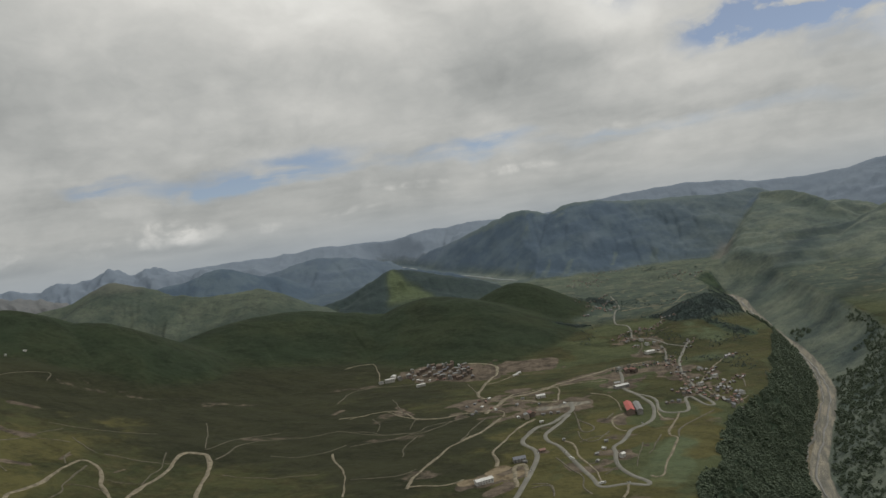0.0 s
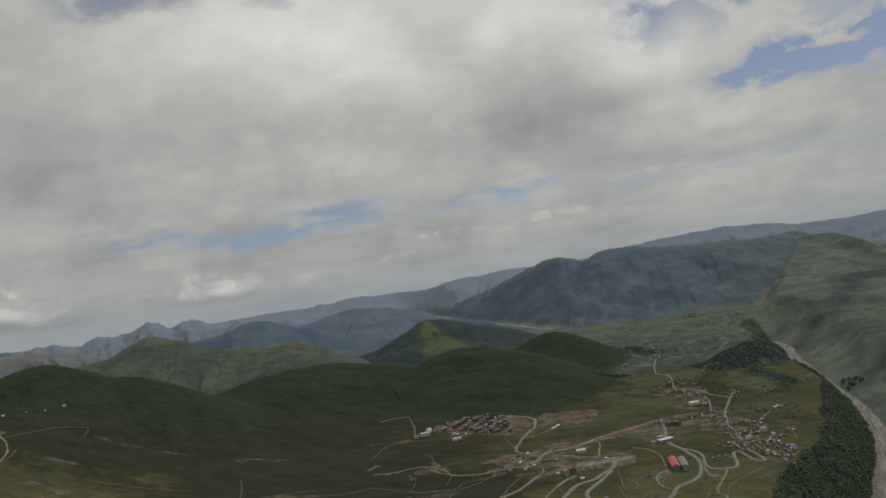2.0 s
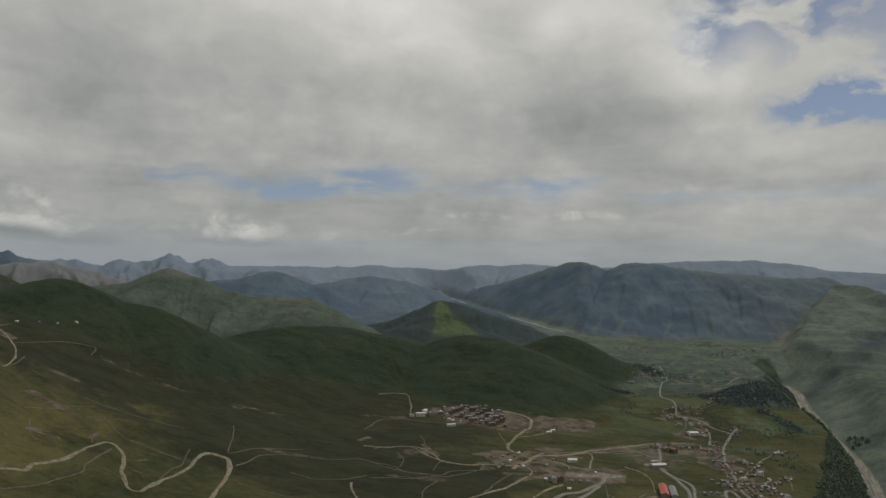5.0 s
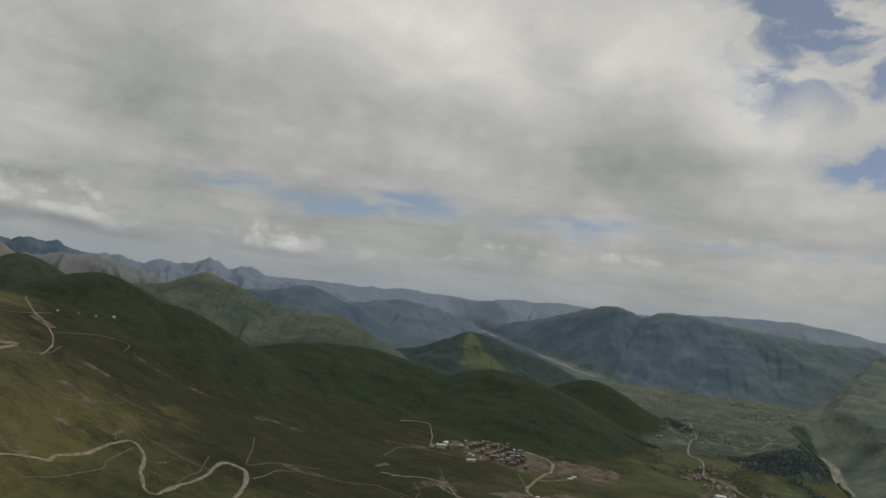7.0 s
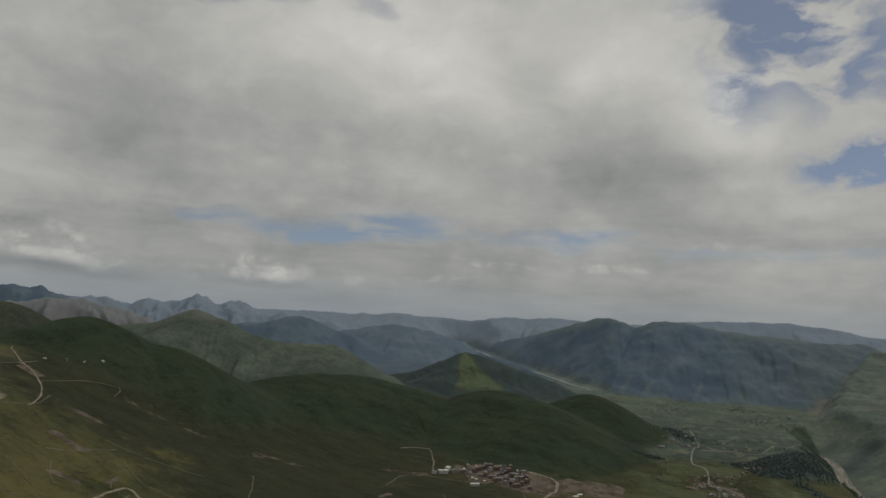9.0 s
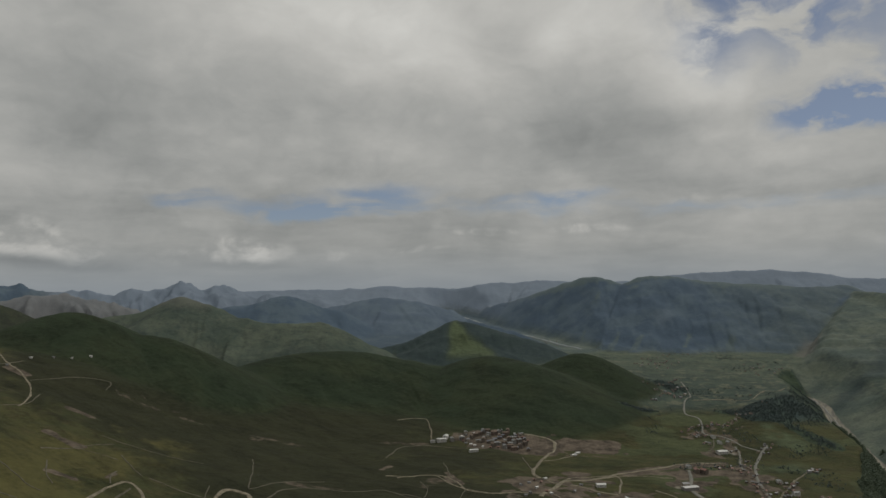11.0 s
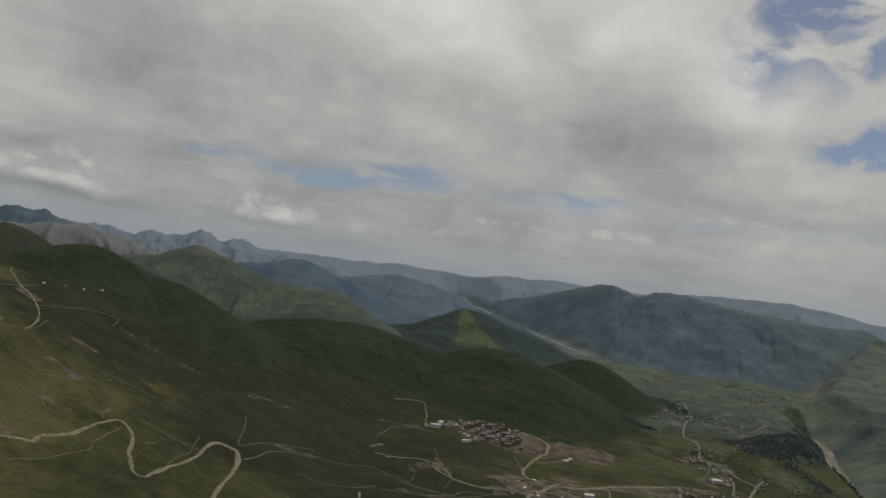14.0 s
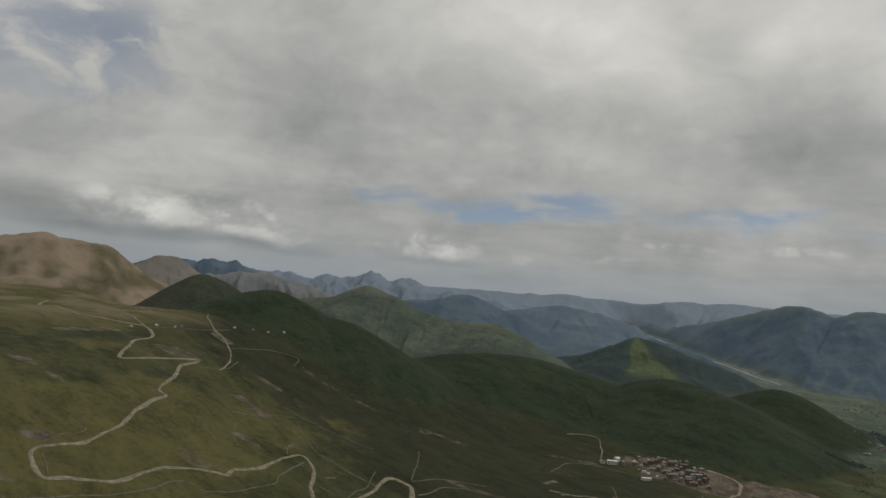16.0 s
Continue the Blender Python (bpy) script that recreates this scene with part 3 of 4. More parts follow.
COTTAGES_OLD = [(676, 1907), (628, 1966), (569, 1756), (590, 1763), (597, 1728), (637, 1755), (611, 1714), (618, 1686), (642, 1729), (662, 1806), (625, 1668), (601, 1615), (596, 1579), (621, 1616), (601, 1549), (604, 1534), (582, 1475), (569, 1482), (558, 1487), (552, 1458), (564, 1450), (577, 1442), (674, 1617), (661, 1572), (687, 1608), (643, 1527), (643, 1546), (788, 1736), (787, 1713), (766, 1705), (507, 1406), (518, 1396), (767, 1946), (756, 1904), (734, 1876), (607, 1596), (586, 1502), (601, 1464)]
COTTAGES_RING = [(621, 1442), (641, 1471), (658, 1488), (664, 1474), (644, 1425), (626, 1407), (601, 1374), (594, 1385), (593, 1403), (687, 1505), (703, 1520), (628, 1360), (613, 1353), (598, 1339), (593, 1310), (639, 1396), (621, 1336), (632, 1433)]
COTTAGES_UPPER = [(628, 2121), (628, 2076), (613, 2048), (667, 2138), (678, 2133), (691, 2128), (709, 2141), (787, 2174), (758, 2149), (812, 2187), (796, 2219), (609, 2091), (622, 2038), (671, 2544), (679, 2512), (685, 2479), (729, 2503), (723, 2681), (757, 2717), (691, 2634), (734, 2607), (702, 2465), (704, 2566), (611, 2440), (716, 2112), (742, 2140)]
COTTAGES_FAR = [(680, 3019), (708, 3008), (772, 3045), (765, 3086), (777, 2992), (886, 2241), (887, 2215), (1160, 2784), (1162, 2831), (1090, 2789), (891, 2464), (932, 2450), (762, 3122), (808, 3035), (1198, 2835), (1160, 2883)]
CABINS = [(240, 1448), (257, 1450), (273, 1451), (226, 1400), (199, 1548), (247, 1523), (221, 1596), (302, 1511), (104, 1529), (93, 1510), (140, 1544), (148, 1525), (121, 1631), (135, 1617), (108, 1610), (153, 1177), (312, 1229), (278, 1170), (298, 1193), (269, 1133), (242, 1266), (147, 1645), (121, 1574), (89, 1592), (186, 1448), (223, 1465)]
CABINS_WEST = [(-1192, 1863), (-1154, 1903), (-1116, 1925), (-1186, 1759), (-1293, 1556), (-1241, 1688), (-1243, 1662), (-1082, 1960), (-1275, 1628)]
BLOCKS = [(-15, 2031), (2, 2060), (1, 2000), (18, 2077), (17, 2025), (32, 2050), (30, 1993), (49, 2068), (47, 2011), (42, 1962), (62, 2037), (59, 1982), (79, 2054), (76, 2004), (72, 1952), (93, 2028), (88, 1975), (108, 2040), (105, 1996), (119, 2017), (115, 1964), (96, 1938), (-27, 2005), (-45, 2015), (-34, 2071), (-72, 1998), (135, 1936)]
HOTELS = [(655, 1970), (674, 1955), (657, 2023), (503, 1750), (446, 1590), (608, 1499), (663, 1624), (659, 1538), (648, 1386), (202, 1438), (214, 1451), (508, 1707), (524, 1702)]
HALLS = [(411, 1396), (72, 1108), (-13, 1894), (635, 1895), (262, 1586), (144, 1185), (452, 1577), (-101, 1987), (-90, 2020), (-125, 1980), (250, 1897), (264, 1923), (314, 1139), (427, 1388), (191, 1217)]
VEHICLES = [(232, 1162), (182, 1210), (249, 1036), (287, 1024), (155, 1137), (228, 1196), (298, 1114), (406, 1303)]
WOODS = [(860, 2204), (1011, 2147), (894, 2135), (926, 1881), (692, 2691), (735, 2575), (475, 2343), (573, 2311), (777, 2273), (842, 2186)]

# ---- materials ----
def material(name):
    m = bpy.data.materials.new(name)
    m.use_nodes = True
    m.node_tree.nodes.clear()
    n = Net(m.node_tree)
    bsdf = n.node("ShaderNodeBsdfPrincipled")
    m.node_tree.links.new(bsdf.outputs[0], n.node("ShaderNodeOutputMaterial").inputs[0])
    return m, n, bsdf


def attribute(n, name):
    return n.node("ShaderNodeAttribute", attribute_name=name).outputs["Fac"]


def ground_material():
    m, n, bsdf = material("alpine_ground")
    p = n.node("ShaderNodeNewGeometry").outputs["Position"]
    grass = n.mix(n.step(n.noise(p, 0.006, 6, 0.6), 0.35, 0.65), (0.028, 0.034, 0.015, 1), (0.053, 0.055, 0.023, 1))
    grass = n.mix(n.step(n.noise(p, 0.03, 6, 0.65), 0.45, 0.7), grass, (0.055, 0.051, 0.024, 1))
    pasture = n.mix(n.noise(p, 0.02, 5, 0.6), (0.040, 0.052, 0.026, 1), (0.072, 0.080, 0.038, 1))
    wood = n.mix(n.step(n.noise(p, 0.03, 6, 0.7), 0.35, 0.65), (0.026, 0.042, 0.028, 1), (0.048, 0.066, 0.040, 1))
    moor_shade = n.mix(n.noise(p, 0.008, 5, 0.6), (0.017, 0.0275, 0.0155, 1), (0.0265, 0.0375, 0.020, 1))
    alp = n.mix(n.step(n.noise(p, 0.007, 7, 0.62), 0.35, 0.65), (0.087, 0.108, 0.070, 1), (0.146, 0.160, 0.100, 1))
    alp = n.mix(n.step(n.noise(p, 0.03, 6, 0.68), 0.52, 0.66, 0.0, 0.45), alp, (0.050, 0.070, 0.050, 1))
    # small fields, each with its own crop, on the valley floor
    cell = n.node("ShaderNodeTexVoronoi", distance="MANHATTAN")
    n.put(cell.inputs["Vector"], n.vec("ADD", n.vec("MULTIPLY", p, (1.0, 0.8, 0.0)), n.vec("MULTIPLY", n.noise(p, 0.02, 3, 0.5, colour=True), (14.0, 14.0, 0.0))))
    cell.inputs["Scale"].default_value = 0.045
    crop = n.node("ShaderNodeSeparateColor")
    n.put(crop.inputs[0], cell.outputs["Color"])
    fields = n.mix(crop.outputs[0], (0.040, 0.055, 0.036, 1), (0.064, 0.078, 0.046, 1))
    fields = n.mix(n.step(crop.outputs[1], 0.84, 0.9), fields, (0.105, 0.108, 0.066, 1))
    fields = n.mix(n.step(n.noise(p, 0.03, 6, 0.7), 0.54, 0.62, 0.0, 0.8), fields, (0.030, 0.044, 0.030, 1))
    lush_sunlit = n.mix(n.noise(p, 0.02, 6, 0.62), (0.064, 0.090, 0.054, 1), (0.100, 0.124, 0.070, 1))
    hazy_glade = n.mix(n.noise(p, 0.012, 6, 0.62), (0.100, 0.138, 0.152, 1), (0.134, 0.168, 0.164, 1))
    heath_shade = n.mix(n.noise(p, 0.01, 6, 0.65), (0.021, 0.0250, 0.0130, 1), (0.032, 0.0325, 0.0170, 1))
    sunny_turf = n.mix(n.noise(p, 0.01, 6, 0.65), (0.050, 0.051, 0.020, 1), (0.090, 0.082, 0.032, 1))
    sunlit_scree = n.mix(n.noise(p, 0.012, 7, 0.7), (0.25, 0.192, 0.145, 1), (0.42, 0.33, 0.255, 1))
    bare = n.mix(n.step(n.noise(p, 0.03, 8, 0.75), 0.34, 0.66), (0.050, 0.042, 0.033, 1), (0.166, 0.136, 0.104, 1))
    sand = n.mix(n.step(n.noise(p, 0.05, 7, 0.72), 0.34, 0.66), (0.115, 0.090, 0.058, 1), (0.25, 0.205, 0.14, 1))
    rock = n.mix(n.noise(p, 0.02, 7, 0.7), (0.11, 0.105, 0.095, 1), (0.24, 0.225, 0.205, 1))
    braid = n.node("ShaderNodeMapping", vector_type="TEXTURE")
    n.put(braid.inputs["Vector"], p)
    braid.inputs["Scale"].default_value = (1.0, 7.0, 1.0)
    braid.inputs["Rotation"].default_value = (0, 0, radians(-27))
    gravel = n.mix(n.step(n.noise(braid.outputs[0], 0.09, 7, 0.68, 0.4), 0.4, 0.62), (0.155, 0.153, 0.134, 1), (0.285, 0.265, 0.213, 1))
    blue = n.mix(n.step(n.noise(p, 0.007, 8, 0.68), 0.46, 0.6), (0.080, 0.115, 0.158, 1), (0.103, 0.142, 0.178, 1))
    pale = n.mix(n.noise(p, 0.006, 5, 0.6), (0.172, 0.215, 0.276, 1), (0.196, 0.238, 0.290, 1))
    # streaks of shrub and worn turf along the slope
    lie = n.node("ShaderNodeMapping", vector_type="TEXTURE")
    n.put(lie.inputs["Vector"], p)
    lie.inputs["Scale"].default_value = (2.6, 1.0, 1.0)
    lie.inputs["Rotation"].default_value = (0, 0, radians(-20))
    speck = n.math("ADD", n.math("MULTIPLY", n.noise(lie.outputs[0], 0.02, 8, 0.72, 0.4), 0.65), n.math("MULTIPLY", n.noise(p, 0.09, 6, 0.75), 0.42))
    worn = n.node("ShaderNodeCombineColor")
    for s in worn.inputs:
        n.put(s, n.step(speck, 0.36, 0.64, 0.64, 1.36))
    tear = n.noise(p, 0.035, 7, 0.68, 0.5)
    tone = grass
    for name, colour in (("heath_shade", heath_shade), ("sunny_turf", sunny_turf), ("pasture", pasture), ("fields", fields), ("alp", alp), ("lush_sunlit", lush_sunlit), ("moor_shade", moor_shade), ("wood", wood), ("blue", blue), ("hazy_glade", hazy_glade), ("sunlit_scree", sunlit_scree), ("rock", rock), ("pale", pale), ("bare", bare), ("sand", sand), ("gravel", gravel)):
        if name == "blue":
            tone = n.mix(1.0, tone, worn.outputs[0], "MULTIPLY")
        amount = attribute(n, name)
        if name in ("bare", "sand", "sunny_turf", "pasture", "wood", "heath_shade", "gravel", "hazy_glade"):  # torn edges
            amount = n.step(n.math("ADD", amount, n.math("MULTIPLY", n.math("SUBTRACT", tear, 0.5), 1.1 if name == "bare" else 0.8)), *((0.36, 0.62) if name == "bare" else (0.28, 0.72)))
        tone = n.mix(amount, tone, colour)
    n.put(bsdf.inputs["Base Color"], tone)
    bsdf.inputs["Roughness"].default_value = 0.95
    bsdf.inputs["Specular IOR Level"].default_value = 0.15
    bump = n.node("ShaderNodeBump")
    bump.inputs["Strength"].default_value, bump.inputs["Distance"].default_value = 0.6, 6.0
    n.put(bump.inputs["Height"], n.noise(p, 0.06, 6, 0.65))
    n.put(bsdf.inputs["Normal"], bump.outputs[0])
    return m


GROUND = ground_material()

# ---- the ground: one sheet, finest in the open country ahead ----
azimuths = np.radians(np.concatenate([np.arange(-180, -64, 2.0), np.arange(-64, 50, 0.125), np.arange(50, 180.1, 2.0)]))
radii = np.concatenate([np.geomspace(40, 850, 40, endpoint=False), np.geomspace(850, 4990, 400)])
A, Rr = np.meshgrid(azimuths, radii, indexing="ij")
gx, gy = (np.sin(A) * Rr).ravel(), (np.cos(A) * Rr).ravel()
gz, owner, river_gap, side = relief(gx, gy)
names = ["open"] + list(CRESTS)


def cover(*hills):
    return np.isin(owner, [names.index(k) for k in hills]).astype(float)


mottle = fbm(gx, gy, 300, 5)
mottle2 = fbm(gx - 500, gy + 800, 120, 4)
flow = fbm(gx * 0.35 + gy * 0.2, gy * 1.3 - gx * 0.2, 160, 5)


def stroke(ends, jag=0.7):
    """1 within a ragged capsule round each line (x0, y0, x1, y1, half width)."""
    out = np.zeros(gx.shape)
    for x0, y0, x1, y1, half in ends:
        d, _ = along(np.array([(x0, y0, 0), (x1 + 0.1, y1, 0)], float), gx, gy)
        out = np.maximum(out, rise(half * (1 + jag * (mottle2 - 0.5) * 2 + 0.5 * (fbm(gx, gy, 25, 3) - 0.5)) - d, -4, 5))
    return out


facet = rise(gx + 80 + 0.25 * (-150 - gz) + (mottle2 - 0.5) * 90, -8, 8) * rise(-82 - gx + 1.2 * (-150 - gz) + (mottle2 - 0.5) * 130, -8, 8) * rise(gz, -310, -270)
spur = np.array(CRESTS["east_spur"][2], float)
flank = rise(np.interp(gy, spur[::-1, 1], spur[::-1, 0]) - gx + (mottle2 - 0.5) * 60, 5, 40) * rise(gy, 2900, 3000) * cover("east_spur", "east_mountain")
east = cover("east_mountain", "east_spur", "east_rib", "east_rib_low")
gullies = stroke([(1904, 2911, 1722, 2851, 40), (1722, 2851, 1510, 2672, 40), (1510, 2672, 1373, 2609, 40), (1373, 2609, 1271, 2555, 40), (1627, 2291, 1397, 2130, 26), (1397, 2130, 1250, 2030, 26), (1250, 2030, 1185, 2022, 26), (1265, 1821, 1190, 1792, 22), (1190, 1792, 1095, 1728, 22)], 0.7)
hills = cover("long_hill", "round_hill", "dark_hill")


def blurred(mask, times=6):
    """Soften a mask over its neighbours on the sheet."""
    q = mask.reshape(A.shape)
    for _ in range(times):
        e = np.pad(q, 2, mode="edge")
        q = (e[:-4, 2:-2] + e[4:, 2:-2] + e[2:-2, :-4] + e[2:-2, 4:] + 2 * q) / 6
    return q.ravel()


open_land = (owner == 0) * 1.0
wood_ends = [(*a, *b, half) for a, b, half in zip(WOODS[::2], WOODS[1::2], (40, 22, 40, 14, 26))]
shrubs = stroke(wood_ends)
settled = stroke([(590, 1450, 640, 1760, 60), (640, 1900, 680, 2030, 50), (440, 1590, 540, 1720, 50), (110, 1540, 340, 1500, 60), (60, 1640, 200, 1640, 45), (20, 2020, 320, 1960, 70), (620, 2050, 780, 2130, 40), (260, 1130, 330, 1210, 45)], 0.8)
distance = np.hypot(gx, gy)
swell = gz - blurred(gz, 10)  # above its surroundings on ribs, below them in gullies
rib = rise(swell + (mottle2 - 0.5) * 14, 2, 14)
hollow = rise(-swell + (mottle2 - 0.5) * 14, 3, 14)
plain_ = open_land * rise(distance + (mottle - 0.5) * 300, 2250, 2550) * rise(gx - 0.02 * gy, 60, 220)
big = cover("big_mountain")
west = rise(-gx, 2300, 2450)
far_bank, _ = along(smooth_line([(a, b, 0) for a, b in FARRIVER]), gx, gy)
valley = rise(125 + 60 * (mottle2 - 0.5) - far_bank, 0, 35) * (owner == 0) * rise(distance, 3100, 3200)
tongues = stroke([(700, 3420, 640, 3330, 22), (800, 3370, 740, 3290, 16), (560, 3560, 520, 3470, 14), (1010, 3330, 960, 3250, 16), (1180, 3260, 1130, 3180, 18)], 0.9) * big
layers = {
    "heath_shade": open_land * rise(-distance, -2600, -2350) * rise(-gx + (mottle - 0.5) * 900, -500, 300) * rise(gy + 0.5 * gx + (mottle2 - 0.5) * 300, 900, 1250) * (0.72 + 0.28 * rise(flow, 0.35, 0.6)) + cover("brown_hump") * 0.5 + 0.3 * cover("red_mountain"),
    "pasture": cover("knoll_ridge") * 1.0 + open_land * rise(gx + (mottle - 0.5) * 500, 150, 500) * rise(mottle2, 0.42, 0.62),
    "fields": np.maximum(plain_, valley),
    "moor_shade": cover("knoll_ridge") * (1 - facet) + 0.46 * cover("green_mountain") + np.maximum(hills * 0.85, blurred(hills, 14) * (0.5 + mottle2)) + 0.9 * blurred(gullies, 4),
    "lush_sunlit": cover("knoll_ridge") * facet * 0.75 + 0.5 * stroke([(700, 1540, 740, 1700, 45), (760, 1760, 800, 1980, 50), (820, 2020, 860, 2120, 40), (330, 1010, 470, 1210, 30)], 0.9) * rise(mottle2, 0.38, 0.55),
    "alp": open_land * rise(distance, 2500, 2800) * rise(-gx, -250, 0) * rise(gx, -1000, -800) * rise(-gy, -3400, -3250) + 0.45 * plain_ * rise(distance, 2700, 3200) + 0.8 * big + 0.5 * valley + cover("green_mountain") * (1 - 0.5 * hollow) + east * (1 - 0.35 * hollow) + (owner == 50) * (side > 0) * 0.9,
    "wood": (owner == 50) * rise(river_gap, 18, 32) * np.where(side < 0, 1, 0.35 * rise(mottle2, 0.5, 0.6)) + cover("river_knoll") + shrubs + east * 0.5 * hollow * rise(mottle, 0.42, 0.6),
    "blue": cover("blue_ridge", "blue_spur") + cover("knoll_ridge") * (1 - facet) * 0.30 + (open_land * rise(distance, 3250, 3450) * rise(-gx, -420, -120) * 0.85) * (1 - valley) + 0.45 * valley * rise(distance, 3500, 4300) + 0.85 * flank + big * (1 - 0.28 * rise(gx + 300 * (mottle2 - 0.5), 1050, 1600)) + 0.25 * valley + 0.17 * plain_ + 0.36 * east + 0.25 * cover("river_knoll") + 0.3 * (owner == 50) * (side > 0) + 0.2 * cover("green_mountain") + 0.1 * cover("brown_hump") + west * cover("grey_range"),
    "hazy_glade": 0.4 * tongues + big * (0.16 + 0.5 * rib * rise(gz + (mottle - 0.5) * 260, -160, 20)) + 0.3 * cover("blue_spur", "blue_ridge") * rib * rise(mottle, 0.48, 0.62),
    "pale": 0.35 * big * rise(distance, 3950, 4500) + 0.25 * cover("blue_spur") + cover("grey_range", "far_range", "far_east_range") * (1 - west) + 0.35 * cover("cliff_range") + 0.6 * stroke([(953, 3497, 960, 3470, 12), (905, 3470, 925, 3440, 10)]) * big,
    "rock": cover("rocky_dome", "cliff_range") * (0.8 + 0.2 * rise(mottle2, 0.4, 0.6)) + 0.55 * stroke([(1490, 3150, 1400, 3060, 30), (1440, 3060, 1400, 3010, 18)]) + 0.35 * cover("green_mountain") * rise(gz + (mottle2 - 0.5) * 60, -62, -40),
    "sunlit_scree": cover("red_mountain") * (0.2 + 0.5 * rise(0.6 * fbm(gx + 70, gy, 150, 6) + 0.4 * fbm(gx, gy + 90, 40, 4) + 0.1 * rib - 0.08 * hollow, 0.4, 0.58)) + open_land * rise(distance, 1900, 2250) * rise(-gx, 1150, 1500) * 0.25 * rise(fbm(gx * 0.7, gy, 90, 6), 0.48, 0.62),
    "sunny_turf": open_land * rise(distance, 1650, 2000) * rise(-gx + (mottle2 - 0.5) * 300, 1100, 1400) * 0.75 + open_land * rise(-np.hypot((gx - 420) * 0.9, gy - 1150) + (mottle2 - 0.5) * 420, -420, -160) * 0.85 + open_land * rise(-gx + (mottle - 0.5) * 500, 420, 800) * rise(-distance + (mottle2 - 0.5) * 600, -1850, -1350),
    "gravel": 0.6 * stroke(YARDS) + (owner == 50) * rise(-river_gap - 16 * (mottle2 - 0.5), -22, -13),
    "sand": stroke(SAND),
    "bare": stroke(BARE_A + BARE_B + BARE_C + BARE_D) * (0.65 + 0.35 * rise(fbm(gx, gy, 35, 4), 0.35, 0.6)) + settled * 0.8 * rise(fbm(gx + 40, gy, 45, 4), 0.42, 0.6) + open_land * rise(-distance, -2200, -2000) * 0.5 * rise(fbm(gx * 0.6, gy * 1.4, 110, 5), 0.66, 0.78),
}
for key in ("alp", "blue", "pale", "rock", "sunlit_scree", "moor_shade", "fields"):
    layers[key] = blurred(layers[key], 1)
mesh = bpy.data.meshes.new("ground")
na, nr = len(azimuths), len(radii)
idx = np.arange(na * nr).reshape(na, nr)
quads = np.stack([idx[:-1, :-1], idx[1:, :-1], idx[1:, 1:], idx[:-1, 1:]], -1).reshape(-1, 4)[:, ::-1]
mesh.vertices.add(len(gx) + 1)
mesh.vertices.foreach_set("co", np.append(np.stack([gx, gy, gz], -1).ravel(), (0, 0, -430)))
hub = np.stack([idx[:-1, 0], np.full(na - 1, len(gx)), idx[1:, 0]], -1)[:, ::-1]
mesh.loops.add(quads.size + hub.size)
mesh.loops.foreach_set("vertex_index", np.concatenate([quads.ravel(), hub.ravel()]).astype(np.int32))
mesh.polygons.add(len(quads) + len(hub))
mesh.polygons.foreach_set("loop_start", np.concatenate([np.arange(len(quads)) * 4, quads.size + np.arange(len(hub)) * 3]).astype(np.int32))
mesh.update(calc_edges=True)
mesh.validate()
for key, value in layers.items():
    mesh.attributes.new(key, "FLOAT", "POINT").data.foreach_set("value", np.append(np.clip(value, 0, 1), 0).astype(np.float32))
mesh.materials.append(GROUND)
mesh.polygons.foreach_set("use_smooth", np.ones(len(mesh.polygons), bool))
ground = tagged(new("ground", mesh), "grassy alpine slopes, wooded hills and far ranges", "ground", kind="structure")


# ---- plain materials ----
def plain(name, dark, light, scale=0.4, rough=0.8, metal=0.0, relief_=0.3):
    m, n, bsdf = material(name)
    p = n.node("ShaderNodeTexCoord").outputs["Object"]
    grain = n.math("ADD", n.math("MULTIPLY", n.noise(p, scale, 6, 0.65), 0.7), n.math("MULTIPLY", n.noise(p, scale * 9, 3, 0.6), 0.3))
    n.put(bsdf.inputs["Base Color"], n.mix(n.step(grain, 0.35, 0.65), (*dark, 1), (*light, 1)))
    bsdf.inputs["Roughness"].default_value, bsdf.inputs["Metallic"].default_value = rough, metal
    bump = n.node("ShaderNodeBump")
    bump.inputs["Strength"].default_value, bump.inputs["Distance"].default_value = relief_, 0.1
    n.put(bump.inputs["Height"], grain)
    n.put(bsdf.inputs["Normal"], bump.outputs[0])
    return m


ASPHALT = plain("dusty_asphalt", (0.125, 0.124, 0.106), (0.20, 0.196, 0.165), 0.05)
DIRT = plain("packed_earth", (0.085, 0.074, 0.046), (0.27, 0.235, 0.165), 0.10)
TRAIL = plain("worn_trail", (0.042, 0.041, 0.021), (0.140, 0.122, 0.086), 0.12)
WATER = plain("shallow_water", (0.13, 0.13, 0.12), (0.20, 0.195, 0.18), 0.05, 0.35)
WALL = {
    "cream": plain("cream_render", (0.22, 0.195, 0.15), (0.36, 0.32, 0.255), 0.3),
    "white": plain("white_render", (0.38, 0.37, 0.35), (0.56, 0.55, 0.52), 0.3),
    "brown": plain("brown_timber", (0.09, 0.073, 0.060), (0.165, 0.135, 0.110), 0.5),
    "grey": plain("grey_concrete", (0.17, 0.165, 0.155), (0.28, 0.27, 0.255), 0.3),
    "brick": plain("red_brick", (0.135, 0.098, 0.082), (0.21, 0.158, 0.132), 0.6),
}
